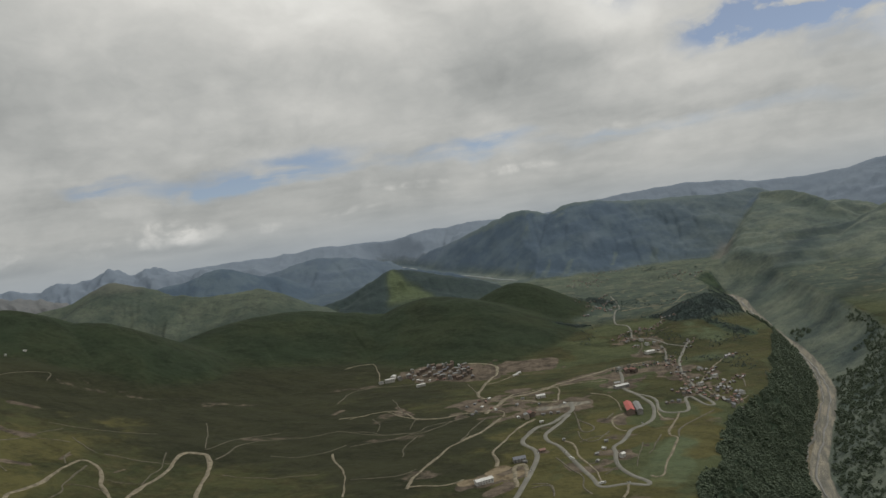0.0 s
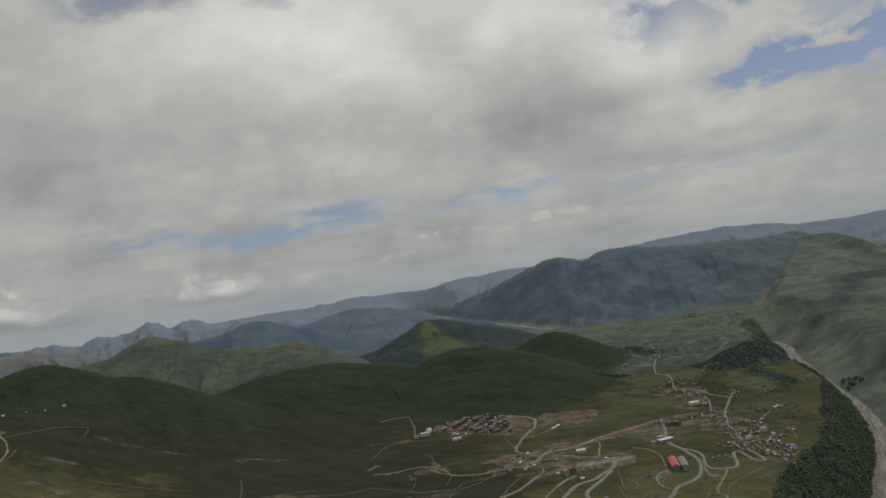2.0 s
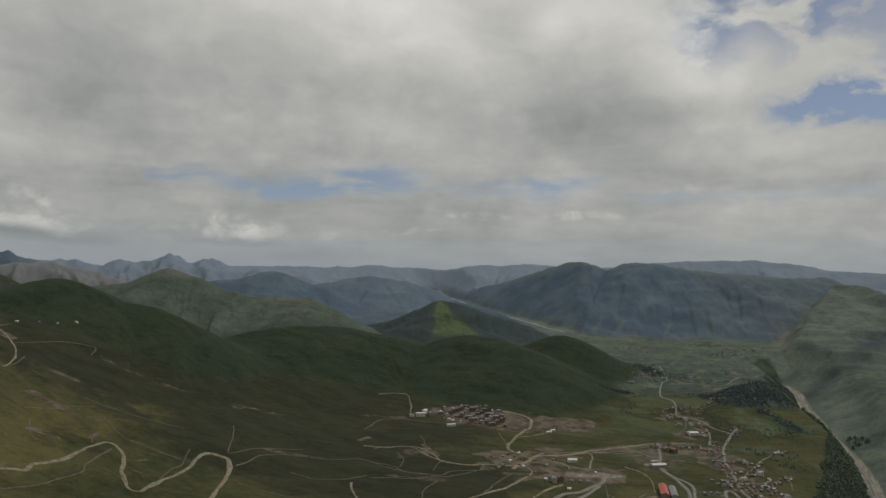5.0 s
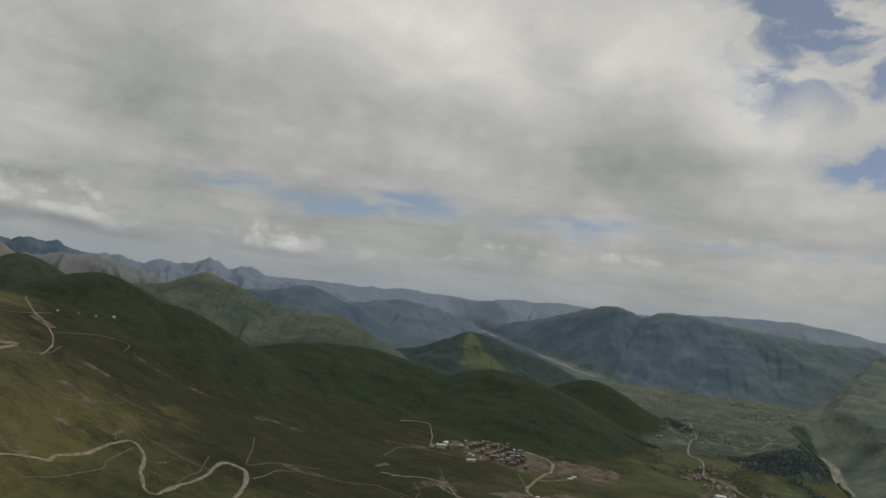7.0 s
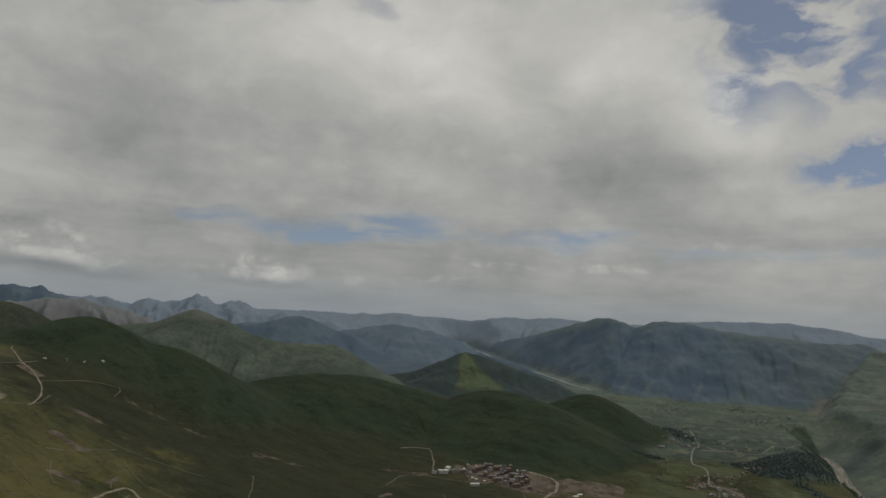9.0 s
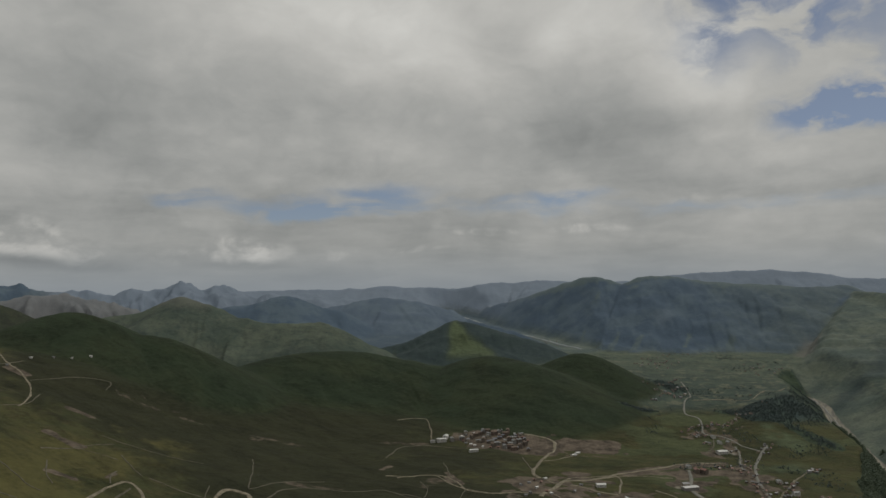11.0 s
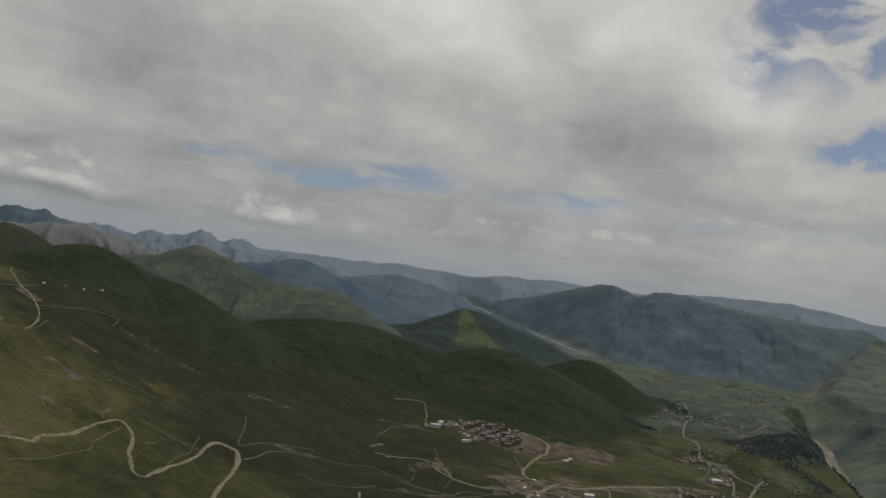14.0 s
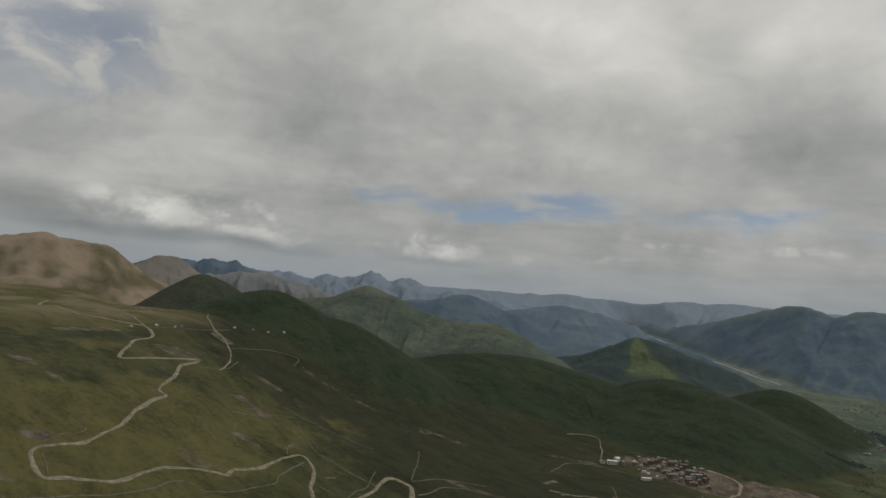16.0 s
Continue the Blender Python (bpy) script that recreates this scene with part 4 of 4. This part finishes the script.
ROOF = {
    "white": plain("white_sheet_roof", (0.48, 0.48, 0.46), (0.72, 0.72, 0.70), 0.2, 0.5),
    "grey": plain("grey_metal_roof", (0.13, 0.135, 0.135), (0.24, 0.245, 0.24), 0.3, 0.5),
    "rust": plain("rust_red_roof", (0.155, 0.078, 0.062), (0.25, 0.135, 0.108), 0.4, 0.6),
    "red": plain("red_sheet_roof", (0.34, 0.06, 0.05), (0.48, 0.11, 0.09), 0.2, 0.5),
    "brown": plain("brown_shingle_roof", (0.10, 0.075, 0.06), (0.19, 0.145, 0.11), 0.5),
    "blue": plain("blue_grey_roof", (0.10, 0.11, 0.135), (0.17, 0.18, 0.205), 0.3, 0.5),
}
GLASS = plain("dark_window_glass", (0.03, 0.035, 0.04), (0.06, 0.065, 0.07), 0.5, 0.12)
DOORWOOD = plain("door_timber", (0.09, 0.06, 0.04), (0.16, 0.11, 0.07), 2.0)
BARK = plain("bark", (0.05, 0.04, 0.03), (0.09, 0.07, 0.05), 3.0)


def leaf_material(name, dark, light, bright):
    m, n, bsdf = material(name)
    p = n.node("ShaderNodeNewGeometry")
    tone = n.mix(n.noise(p.outputs["Position"], 0.02, 4, 0.6), dark, light)
    tone = n.mix(n.math("MULTIPLY", p.outputs["Random Per Island"], 0.35), tone, bright)
    n.put(bsdf.inputs["Base Color"], tone)
    bsdf.inputs["Roughness"].default_value = 0.85
    return m


LEAVES = leaf_material("foliage", (0.046, 0.072, 0.050, 1), (0.084, 0.112, 0.068, 1), (0.104, 0.128, 0.072, 1))
HAZY_LEAVES = leaf_material("hazy_foliage", (0.052, 0.078, 0.080, 1), (0.070, 0.096, 0.090, 1), (0.076, 0.100, 0.088, 1))


def ground_at(x, y):
    return float(relief(np.array([x]), np.array([y]))[0][0])


def part(name, bm, mat, parent, label=""):
    data = bpy.data.meshes.new(name)
    bm.normal_update()
    bm.to_mesh(data)
    bm.free()
    data.materials.append(mat)
    ob = new(name, data)
    ob.parent = parent
    if label:
        ob["label"] = label
    return ob


def box(bm, x0, x1, y0, y1, z0, z1):
    v = [bm.verts.new((x, y, z)) for z in (z0, z1) for x, y in ((x0, y0), (x1, y0), (x1, y1), (x0, y1))]
    for f in ((3, 2, 1, 0), (4, 5, 6, 7), (0, 1, 5, 4), (1, 2, 6, 5), (2, 3, 7, 6), (3, 0, 4, 7)):
        bm.faces.new([v[i] for i in f])


def boxes(*rows):
    bm = bmesh.new()
    for row in rows:
        box(bm, *row)
    return bm


# ---- roads, tracks and streams: ribbons that lie on the ground ----
def ribbon(name, width, points, mat, label, category, lift=0.7, wobble=0.0, step=7.0):
    line = smooth_line([(x, y, 0) for x, y in points], 10)[:, :2]
    gap = np.append(0, np.cumsum(np.hypot(*np.diff(line, axis=0).T)))
    s = np.linspace(0, gap[-1], max(4, int(gap[-1] / step)))
    line = np.stack([np.interp(s, gap, line[:, 0]), np.interp(s, gap, line[:, 1])], -1)
    for _ in range(2):
        line[1:-1] = (line[:-2] + 2 * line[1:-1] + line[2:]) / 4
    if wobble > 0.3:  # worn tracks wander
        line[:, 0] += (fbm(line[:, 0], line[:, 1], 45, 3) - 0.5) * 9
        line[:, 1] += (fbm(line[:, 0] + 300, line[:, 1], 45, 3) - 0.5) * 12
    way_ = np.gradient(line, axis=0)
    way_ /= np.hypot(*way_.T)[:, None] + 1e-9
    side_ = np.stack([way_[:, 1], -way_[:, 0]], -1)
    half = width / 2 * (1 + wobble * (fbm(line[:, 0], line[:, 1], 40, 3) - 0.5) * 2)
    rows = []
    for k, drop in ((-1.15, -1.5), (-1, 0), (0, 0.12), (1, 0), (1.15, -1.5)):
        q = line + side_ * (half * k)[:, None]
        rows.append(np.column_stack([q, relief(q[:, 0], q[:, 1])[0] + lift + drop]))
    co = np.stack(rows, 1)
    n = len(line)
    faces = [(i * 5 + k, (i + 1) * 5 + k, (i + 1) * 5 + k + 1, i * 5 + k + 1) for i in range(n - 1) for k in range(4)]
    data = bpy.data.meshes.new(name)
    data.from_pydata(co.reshape(-1, 3).tolist(), [], faces)
    data.materials.append(mat)
    data.polygons.foreach_set("use_smooth", np.ones(len(faces), bool))
    return tagged(new(name, data), label, category, kind="structure")


for name, width, points in ROADS:
    paved = name in ("main_road", "hairpin_road", "village_road", "upper_road", "access_road", "village_street")
    ribbon(name, width if paved else width * (0.9 if width >= 6 else 0.68), points, ASPHALT if paved else TRAIL if width < 4.5 else DIRT,
           "dusty grey asphalt road winding over the slope" if paved else "pale worn dirt track across the grass", "road" if paved else "track",
           wobble=0.15 if paved else 0.7)
ribbon("water", 4, [(p[0] + 5 * math.sin(i * 2.1), p[1]) for i, p in enumerate(RIVER)], WATER, "shallow pale stream over river gravel", "water", 1.0, 0.6)
ribbon("water", 3, [(p[0] - 6 + 6 * math.sin(i * 1.7 + 1), p[1] + 20) for i, p in enumerate(RIVER)], WATER, "narrow braid of the shallow stream", "water", 1.0, 0.6)
ribbon("bank_track", 5, [(p[0] - 19, p[1] + 4) for p in RIVER[:-3]], DIRT, "pale gravel track along the river bank", "track", 0.9, 0.3)
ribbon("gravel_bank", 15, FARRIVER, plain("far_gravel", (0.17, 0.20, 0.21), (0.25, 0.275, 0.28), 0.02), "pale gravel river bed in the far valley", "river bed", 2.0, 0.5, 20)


# ---- houses ----
def house(kind, length, depth, storeys, wall, roof, pitch=0.55, chimney=False, label="", category="house", balconies=False):
    """A house with its long side along x; its base at z = 0 reaches into the slope."""
    top = storeys * 3.0
    root = new(kind)
    root.empty_display_size = 1
    tagged(root, label, category)
    hx, hy = length / 2, depth / 2
    bm = boxes((-hx, hx, -hy, hy, -4.0, top))
    if pitch:
        g = [bm.verts.new(c) for c in ((-hx, -hy, top), (-hx, hy, top), (-hx, 0, top + hy * pitch - 0.1), (hx, -hy, top), (hx, hy, top), (hx, 0, top + hy * pitch - 0.1))]
        bm.faces.new(g[:3][::-1])
        bm.faces.new(g[3:])
    part("wall", bm, WALL[wall], root)
    bm = bmesh.new()
    if pitch:
        o, th = 0.7, 0.25
        for s in (-1, 1):
            a = [(-hx - o, 0, top + hy * pitch), (hx + o, 0, top + hy * pitch), (hx + o, s * (hy + o), top - o * pitch), (-hx - o, s * (hy + o), top - o * pitch)]
            lower = [bm.verts.new(c) for c in a]
            upper = [bm.verts.new((x, y, z + th)) for x, y, z in a]
            if s > 0:
                lower, upper = lower[::-1], upper[::-1]
            bm.faces.new(upper[::-1])
            bm.faces.new(lower)
            for i in range(4):
                j = (i + 1) % 4
                bm.faces.new((lower[j], lower[i], upper[i], upper[j]))
        bmesh.ops.recalc_face_normals(bm, faces=bm.faces)
    else:
        box(bm, -hx - 0.3, hx + 0.3, -hy - 0.3, hy + 0.3, top + 0.003, top + 0.5)
        box(bm, -hx * 0.3, hx * 0.1, -hy * 0.3, hy * 0.3, top + 0.5, top + 2.2)
    cover_ = part("roof", bm, ROOF[roof], root)
    if chimney:
        part("chimney", boxes((hx * 0.4, hx * 0.4 + 0.8, 0.6, 1.4, top, top + hy * pitch + 1.0)), WALL["brick"], cover_)
    count = max(2, int(length / 4.5))
    pane = None
    for floor in range(storeys):
        for i in range(count):
            cx = -hx + (i + 0.5) * length / count
            for s in (-1, 1):
                if s < 0 and floor == 0 and i == count // 2:
                    part("door", boxes((cx - 0.6, cx + 0.6, -hy - 0.06, -hy + 0.1, 0, 2.1)), DOORWOOD, root)
                    continue
                if pane is None:
                    pane = part("window", boxes((-0.75, 0.75, -0.08, 0.08, 0, 1.4)), GLASS, root)
                    one = pane
                else:
                    one = new("window", pane.data)
                    one.parent = root
                one.location = (cx, s * hy, floor * 3.0 + 0.9)
            if balconies and floor:
                slab = part("balcony", boxes((cx - 1.3, cx + 1.3, -hy - 1.4, -hy - 0.01, floor * 3.0, floor * 3.0 + 0.2)), WALL[wall], root)
                part("railing", boxes((cx - 1.3, cx + 1.3, -hy - 1.4, -hy - 1.3, floor * 3.0 + 0.2, floor * 3.0 + 1.1)), DOORWOOD, slab)
    return root


rng = random.Random(11)
used = set()


def settle(proto, x, y, turn, group, size=1.0):
    """Set the first house of a kind, and copies of it after that, down on the ground."""
    z = ground_at(x, y) + 0.3
    m = pose(x, y, z, 0, 0, turn) @ Matrix.Scale(size, 4)
    if proto.name in used:
        ob = copy_thing(proto, m)
    else:
        used.add(proto.name)
        proto.matrix_basis = m
        ob = proto
    ob["group"] = group
    return ob


cottages = [
    house("house", 8.5, 6.5, 2, "cream", "rust", 0.7, True, "cream village house with a rust-red gable roof"),
    house("house", 9, 7, 2, "cream", "grey", 0.6, True, "cream village house with a grey metal roof"),
    house("house", 8, 6.5, 1, "brick", "brown", 0.7, True, "low brick house with a brown shingle roof"),
    house("house", 10, 7, 2, "grey", "brown", 0.5, False, "grey guest house with a brown shingle roof"),
    house("house", 7, 6, 1, "brown", "grey", 0.8, True, "low timber house with a steep grey roof"),
    house("house", 9, 7.5, 2, "grey", "blue", 0.6, False, "grey concrete house with a blue-grey roof"),
]
spread = random.Random(5)
for x0, y0, wide, deep, many in ((760, 3040, 90, 70, 14), (1130, 2850, 70, 60, 12), (640, 2560, 60, 60, 10), (340, 3560, 60, 90, 9), (920, 3180, 120, 60, 10)):
    COTTAGES_FAR += [(x0 + spread.gauss(0, wide * 0.6), y0 + spread.gauss(0, deep * 0.6)) for _ in range(many)]
cabins = [
    house("cabin", 7, 5, 1, "white", "white", 0.4, False, "small white cabin with a pale sheet roof", "cabin"),
    house("cabin", 6.5, 5, 1, "grey", "grey", 0.5, False, "small grey roadside cabin with a metal roof", "cabin"),
    house("cabin", 6, 5, 1, "brown", "rust", 0.6, False, "small timber cabin with a rusty roof", "cabin"),
]
blocks = [
    house("apartment_block", 16, 9, 3, "brown", "brown", 0.45, False, "brown timber-clad apartment block with a pitched roof", "apartment block", True),
    house("apartment_block", 14, 9, 3, "grey", "grey", 0.4, False, "grey apartment block with a grey metal roof", "apartment block", True),
    house("apartment_block", 17, 8, 3, "brick", "brown", 0.5, False, "reddish apartment block with a dark shingle roof", "apartment block", True),
    house("apartment_block", 12, 8, 2, "brown", "blue", 0.5, False, "brown apartment block with a blue-grey roof", "apartment block", True),
    house("apartment_block", 14, 8, 2, "cream", "grey", 0.3, False, "cream apartment block with a low grey roof", "apartment block", True),
]
hotels = [
    house("hotel", 15, 9, 3, "cream", "grey", 0.5, False, "cream three-storey hotel with a grey roof", "hotel"),
    house("hotel", 13, 9, 2, "white", "grey", 0.35, False, "white hotel with a grey metal roof", "hotel"),
    house("hotel", 18, 10, 3, "brown", "rust", 0.6, False, "timber-fronted hotel with a rust-brown roof", "hotel"),
]
sheds = [
    house("barn", 6, 4.5, 1, "brown", "grey", 0.5, False, "small weathered timber barn with a grey tin roof", "barn"),
    house("barn", 7, 4.5, 1, "grey", "rust", 0.4, False, "low stone barn with a rusty tin roof", "barn"),
    house("barn", 5, 4, 1, "cream", "brown", 0.4, False, "small plastered outbuilding with a brown roof", "barn"),
]
for i, (x, y) in enumerate(COTTAGES_OLD + COTTAGES_RING + COTTAGES_UPPER):
    for k in range(2):
        a = rng.uniform(0, 6.28)
        settle(rng.choice(sheds), x + math.cos(a) * rng.uniform(11, 19), y + math.sin(a) * rng.uniform(11, 19), rng.choice((15, 40, 105, 130)) + rng.uniform(-12, 12), "barns of the villages")
for group, places in (("houses of the old village", COTTAGES_OLD), ("houses of the ring street", COTTAGES_RING), ("houses of the upper hamlets", COTTAGES_UPPER), ("houses of the far hamlets", COTTAGES_FAR)):
    for i, (x, y) in enumerate(places):
        settle(cottages[rng.choice((0, 1, 2, 2, 0, 4, 4, 5, 3)) if group != "houses of the far hamlets" else rng.choice((1, 3, 4, 2))], x, y, rng.choice((15, 40, 105, 130)) + rng.uniform(-12, 12), group, 0.7 if group == "houses of the far hamlets" else 0.9)
for group, places in (("roadside cabins", CABINS), ("cabins on the ski slope", CABINS_WEST)):
    for x, y in places:
        settle(rng.choice(cabins[:2] if group != "roadside cabins" else cabins), x, y, rng.uniform(0, 180), group)
for i, (x, y) in enumerate(BLOCKS + [(x + 9 + (i % 3) * 3, y + 17 - (i % 4) * 6) for i, (x, y) in enumerate(BLOCKS[:22])]):
    settle(blocks[(i * 2 + i // 4) % 5], x, y, rng.choice((5, 95, 20, 110)) + rng.uniform(-8, 8), "apartment blocks of the resort")
for i in range(26):
    a = radians(200 + i * 13.5)
    x, y = 45 - math.cos(a) * (92 + rng.uniform(-8, 10)), 2012 - math.sin(a) * (66 + rng.uniform(-6, 8))
    settle(rng.choice(cabins), x, y, rng.choice((5, 95)) + rng.uniform(-15, 15), "cabins round the resort")
for i, (x, y) in enumerate(HOTELS):
    settle(hotels[(1, 0, 1, 1, 0, 1, 1, 1, 1, 0, 2, 2, 2)[i]], x, y, rng.choice((10, 100)) + rng.uniform(-15, 15), "hotels of the village")
# single large halls: length, depth, storeys, wall, roof, pitch, turn
SINGLE = [
    (66, 15, 3, "brick", "red", 0.5, 79, "long hotel under a bright red sheet roof", "hotel"),
    (30, 12, 2, "white", "white", 0.3, 18, "long white shed on a bare earth yard", "shed"),
    (24, 9, 2, "white", "white", 0.25, 22, "long white hall beside the resort", "hall"),
    (26, 16, 2, "white", "white", 0.2, 10, "broad white-roofed sports hall in the village", "hall"),
    (20, 13, 2, "white", "white", 0.3, 5, "white depot building beside the track", "depot"),
    (22, 11, 2, "grey", "blue", 0.6, 5, "grey house with a blue-grey roof beside the road", "house"),
    (34, 14, 2, "grey", "white", 0.15, 15, "low lift station with a pale flat roof", "lift station"),
    (26, 12, 3, "white", "white", 0.2, 15, "white curved wing of the resort hotel", "hotel"),
    (20, 11, 3, "white", "white", 0.2, 75, "white end wing of the resort hotel", "hotel"),
    (14, 9, 2, "white", "grey", 0.2, 5, "white annex of the resort hotel", "annex"),
    (14, 8, 1, "white", "white", 0.25, 30, "white store shed on bare ground", "shed"),
    (12, 8, 1, "white", "white", 0.25, 30, "white workers' shed on bare ground", "shed"),
    (9, 7, 2, "white", "white", 0.5, 40, "small white house on red earth", "house"),
    (62, 12, 3, "grey", "grey", 0.4, 79, "long grey hotel wing beside the red-roofed one", "hotel"),
    (11, 8, 1, "brick", "rust", 0.5, 10, "small house with a rusty roof beside the road", "house"),
]
for (x, y), (a, b, c, wl, rf, pt, turn, label, cat) in zip(HALLS, SINGLE):
    settle(house(cat.replace(" ", "_"), a, b, c, wl, rf, pt, False, label, cat), x, y, turn, "large buildings")


# ---- vehicles on the roads ----
def vehicle(kind, length, width, height, colour, label):
    root = tagged(new(kind), label, kind)
    paint = plain(kind + "_paint", tuple(c * 0.85 for c in colour), colour, 2.0, 0.35)
    bm = boxes((-length / 2, length / 2, -width / 2, width / 2, 0.35, height * (0.62 if kind == "car" else 1.0)))
    bmesh.ops.bevel(bm, geom=bm.edges[:], offset=0.12, segments=2, affect="EDGES")
    part("body", bm, paint, root)
    if kind == "car":
        bm = boxes((-length * 0.28, length * 0.22, -width * 0.44, width * 0.44, height * 0.6, height))
        bmesh.ops.bevel(bm, geom=bm.edges[:], offset=0.15, segments=2, affect="EDGES")
        part("cabin", bm, GLASS, root)
    else:
        part("window", boxes((-length * 0.46, length * 0.46, -width / 2 - 0.02, width / 2 + 0.02, height * 0.55, height * 0.8)), GLASS, root)
    for sx in (-0.32, 0.32):
        for sy in (-0.5, 0.5):
            bm = bmesh.new()
            bmesh.ops.create_cone(bm, cap_ends=True, segments=14, radius1=0.36, radius2=0.36, depth=0.25, matrix=pose(sx * length, sy * (width - 0.2), 0.36, 90))
            tyre = part("wheel", bm, BARK, root)
            bm = bmesh.new()
            bmesh.ops.create_cone(bm, cap_ends=True, segments=10, radius1=0.2, radius2=0.2, depth=0.27, matrix=pose(sx * length, sy * (width - 0.2), 0.36, 90))
            part("rim", bm, ROOF["grey"], tyre)
    return root


bus = vehicle("bus", 11, 2.5, 3.1, (0.72, 0.72, 0.70), "white coach driving on the asphalt road")
car = vehicle("car", 4.4, 1.8, 1.5, (0.65, 0.65, 0.64), "small white car on the asphalt road")
for i, (x, y) in enumerate(VEHICLES):
    ob = settle(bus if i in (0, 2) else car, x, y, (-65, 60, 10, 5, 70, -60, 100, 30)[i], "vehicles on the road")
    ob.location.z += 0.55


# ---- trees ----
def clump_tree(seed, height):
    """Vertices and triangles of one leafy tree: a trunk and a crown of many small clumps."""
    rs = np.random.RandomState(seed)
    octa = np.array([(1, 0, 0), (-1, 0, 0), (0, 1, 0), (0, -1, 0), (0, 0, 1), (0, 0, -1)], float)
    tri = np.array([(0, 2, 4), (2, 1, 4), (1, 3, 4), (3, 0, 4), (2, 0, 5), (1, 2, 5), (3, 1, 5), (0, 3, 5)])
    co, fa = [], []
    for k in range(15):
        a, u = rs.rand() * 6.28, rs.rand()
        rad = height * 0.30 * math.sin(min(3.0, 0.55 + 2.3 * u)) * math.sqrt(rs.rand())
        c = np.array([math.cos(a) * rad, math.sin(a) * rad, height * (0.25 + 0.70 * u)])
        size = height * (0.10 + 0.09 * rs.rand()) * (1.15 - 0.5 * u)
        co.append(c + octa * size * (0.7 + 0.6 * rs.rand(6, 1)) * (1, 1, 0.85))
        fa.append(tri + 6 * k)
    return np.vstack(co), np.vstack(fa)


KINDS = [clump_tree(s, h) for s, h in ((1, 9), (2, 11), (3, 8), (4, 12), (5, 7))]


def wood_mass(name, xs, ys, label, scale=1.0, mat=LEAVES):
    zs = relief(xs, ys)[0]
    rs = np.random.RandomState(len(xs))
    cos, fas, base = [], [], 0
    for k, (co, fa) in enumerate(KINDS):
        pick = np.where(np.arange(len(xs)) % len(KINDS) == k)[0]
        turn, size = rs.rand(len(pick)) * 6.28, scale * (0.8 + 1.0 * rs.rand(len(pick)) ** 2.5)
        c, s = np.cos(turn)[:, None], np.sin(turn)[:, None]
        x = (co[:, 0] * c - co[:, 1] * s) * size[:, None] + xs[pick][:, None]
        y = (co[:, 0] * s + co[:, 1] * c) * size[:, None] + ys[pick][:, None]
        z = (co[None, :, 2] * 0.8 - 1.5) * size[:, None] + zs[pick][:, None]
        cos.append(np.stack([x, y, z], -1).reshape(-1, 3))
        fas.append((fa[None] + (np.arange(len(pick)) * len(co))[:, None, None] + base).reshape(-1, 3))
        base += len(pick) * len(co)
    co, fa = np.vstack(cos), np.vstack(fas)
    data = bpy.data.meshes.new(name)
    data.vertices.add(len(co))
    data.vertices.foreach_set("co", co.ravel())
    data.loops.add(fa.size)
    data.loops.foreach_set("vertex_index", fa.ravel().astype(np.int32))
    data.polygons.add(len(fa))
    data.polygons.foreach_set("loop_start", (np.arange(len(fa)) * 3).astype(np.int32))
    data.update(calc_edges=True)
    data.materials.append(mat)
    return tagged(new(name, data), label, "wood", kind="stuff")


rs = np.random.RandomState(3)
tx, ty = rs.uniform(250, 1400, 90000), rs.uniform(880, 2900, 90000)
_, own, gap_, side_of = relief(tx, ty)
edge_ = 1 - rise(gap_, 150, 400)
keep = (own == 50) & (gap_ > 20) & (side_of < 0) & (gap_ < 420) & (ty < 2120) & (fbm(tx, ty, 70, 3) > 0.46 - 0.3 * edge_)
keep[np.where(keep)[0][14000:]] = False
wood_mass("forest", tx[keep], ty[keep], "dense dark deciduous wood on the steep gorge side", 1.1)
keep = ((own == len(CRESTS)) | ((own == 50) & (ty > 2120) & (ty < 2620) & (side_of < 0) & (gap_ > 20) & (gap_ < 130))) & (fbm(tx, ty, 60, 4) > 0.38)
wood_mass("forest", tx[keep], ty[keep], "dark low wood over the knoll above the river", 0.55, HAZY_LEAVES)
tx, ty = rs.uniform(620, 1900, 50000), rs.uniform(880, 3000, 50000)
_, own, gap_, side_of = relief(tx, ty)
close = rise(1640 - ty + 0.35 * (gap_ - 100), -60, 60)
keep = (own == 50) & (gap_ > 22) & (side_of > 0) & (fbm(tx, ty, 160, 5) > 0.64 - 0.42 * close) & (ty < 2250) & (gap_ < 330)
keep[np.where(keep)[0][8000:]] = False
wood_mass("forest", tx[keep], ty[keep], "dark wood on the shaded far gorge side", 0.9)
tx, ty = [], []
for (x0, y0, x1, y1, half), many in zip(wood_ends, (420, 200, 400, 250, 260)):
    s = rs.rand(many)
    tx.append(x0 + (x1 - x0) * s + rs.normal(0, half * 0.5, many))
    ty.append(y0 + (y1 - y0) * s + rs.normal(0, half * 0.5, many))
wood_mass("thicket", np.concatenate(tx), np.concatenate(ty), "dark thickets round the hamlets", 0.6, HAZY_LEAVES)
tx, ty = rs.uniform(480, 1250, 26000), rs.uniform(1500, 3150, 26000)
_, own, _, _ = relief(tx, ty)
keep = (own == 0) & (fbm(tx, ty, 110, 5) > 0.60)
keep[np.where(keep)[0][1800:]] = False
wood_mass("shrubs", tx[keep], ty[keep], "low scattered shrubs on the village meadows", 0.4, HAZY_LEAVES)
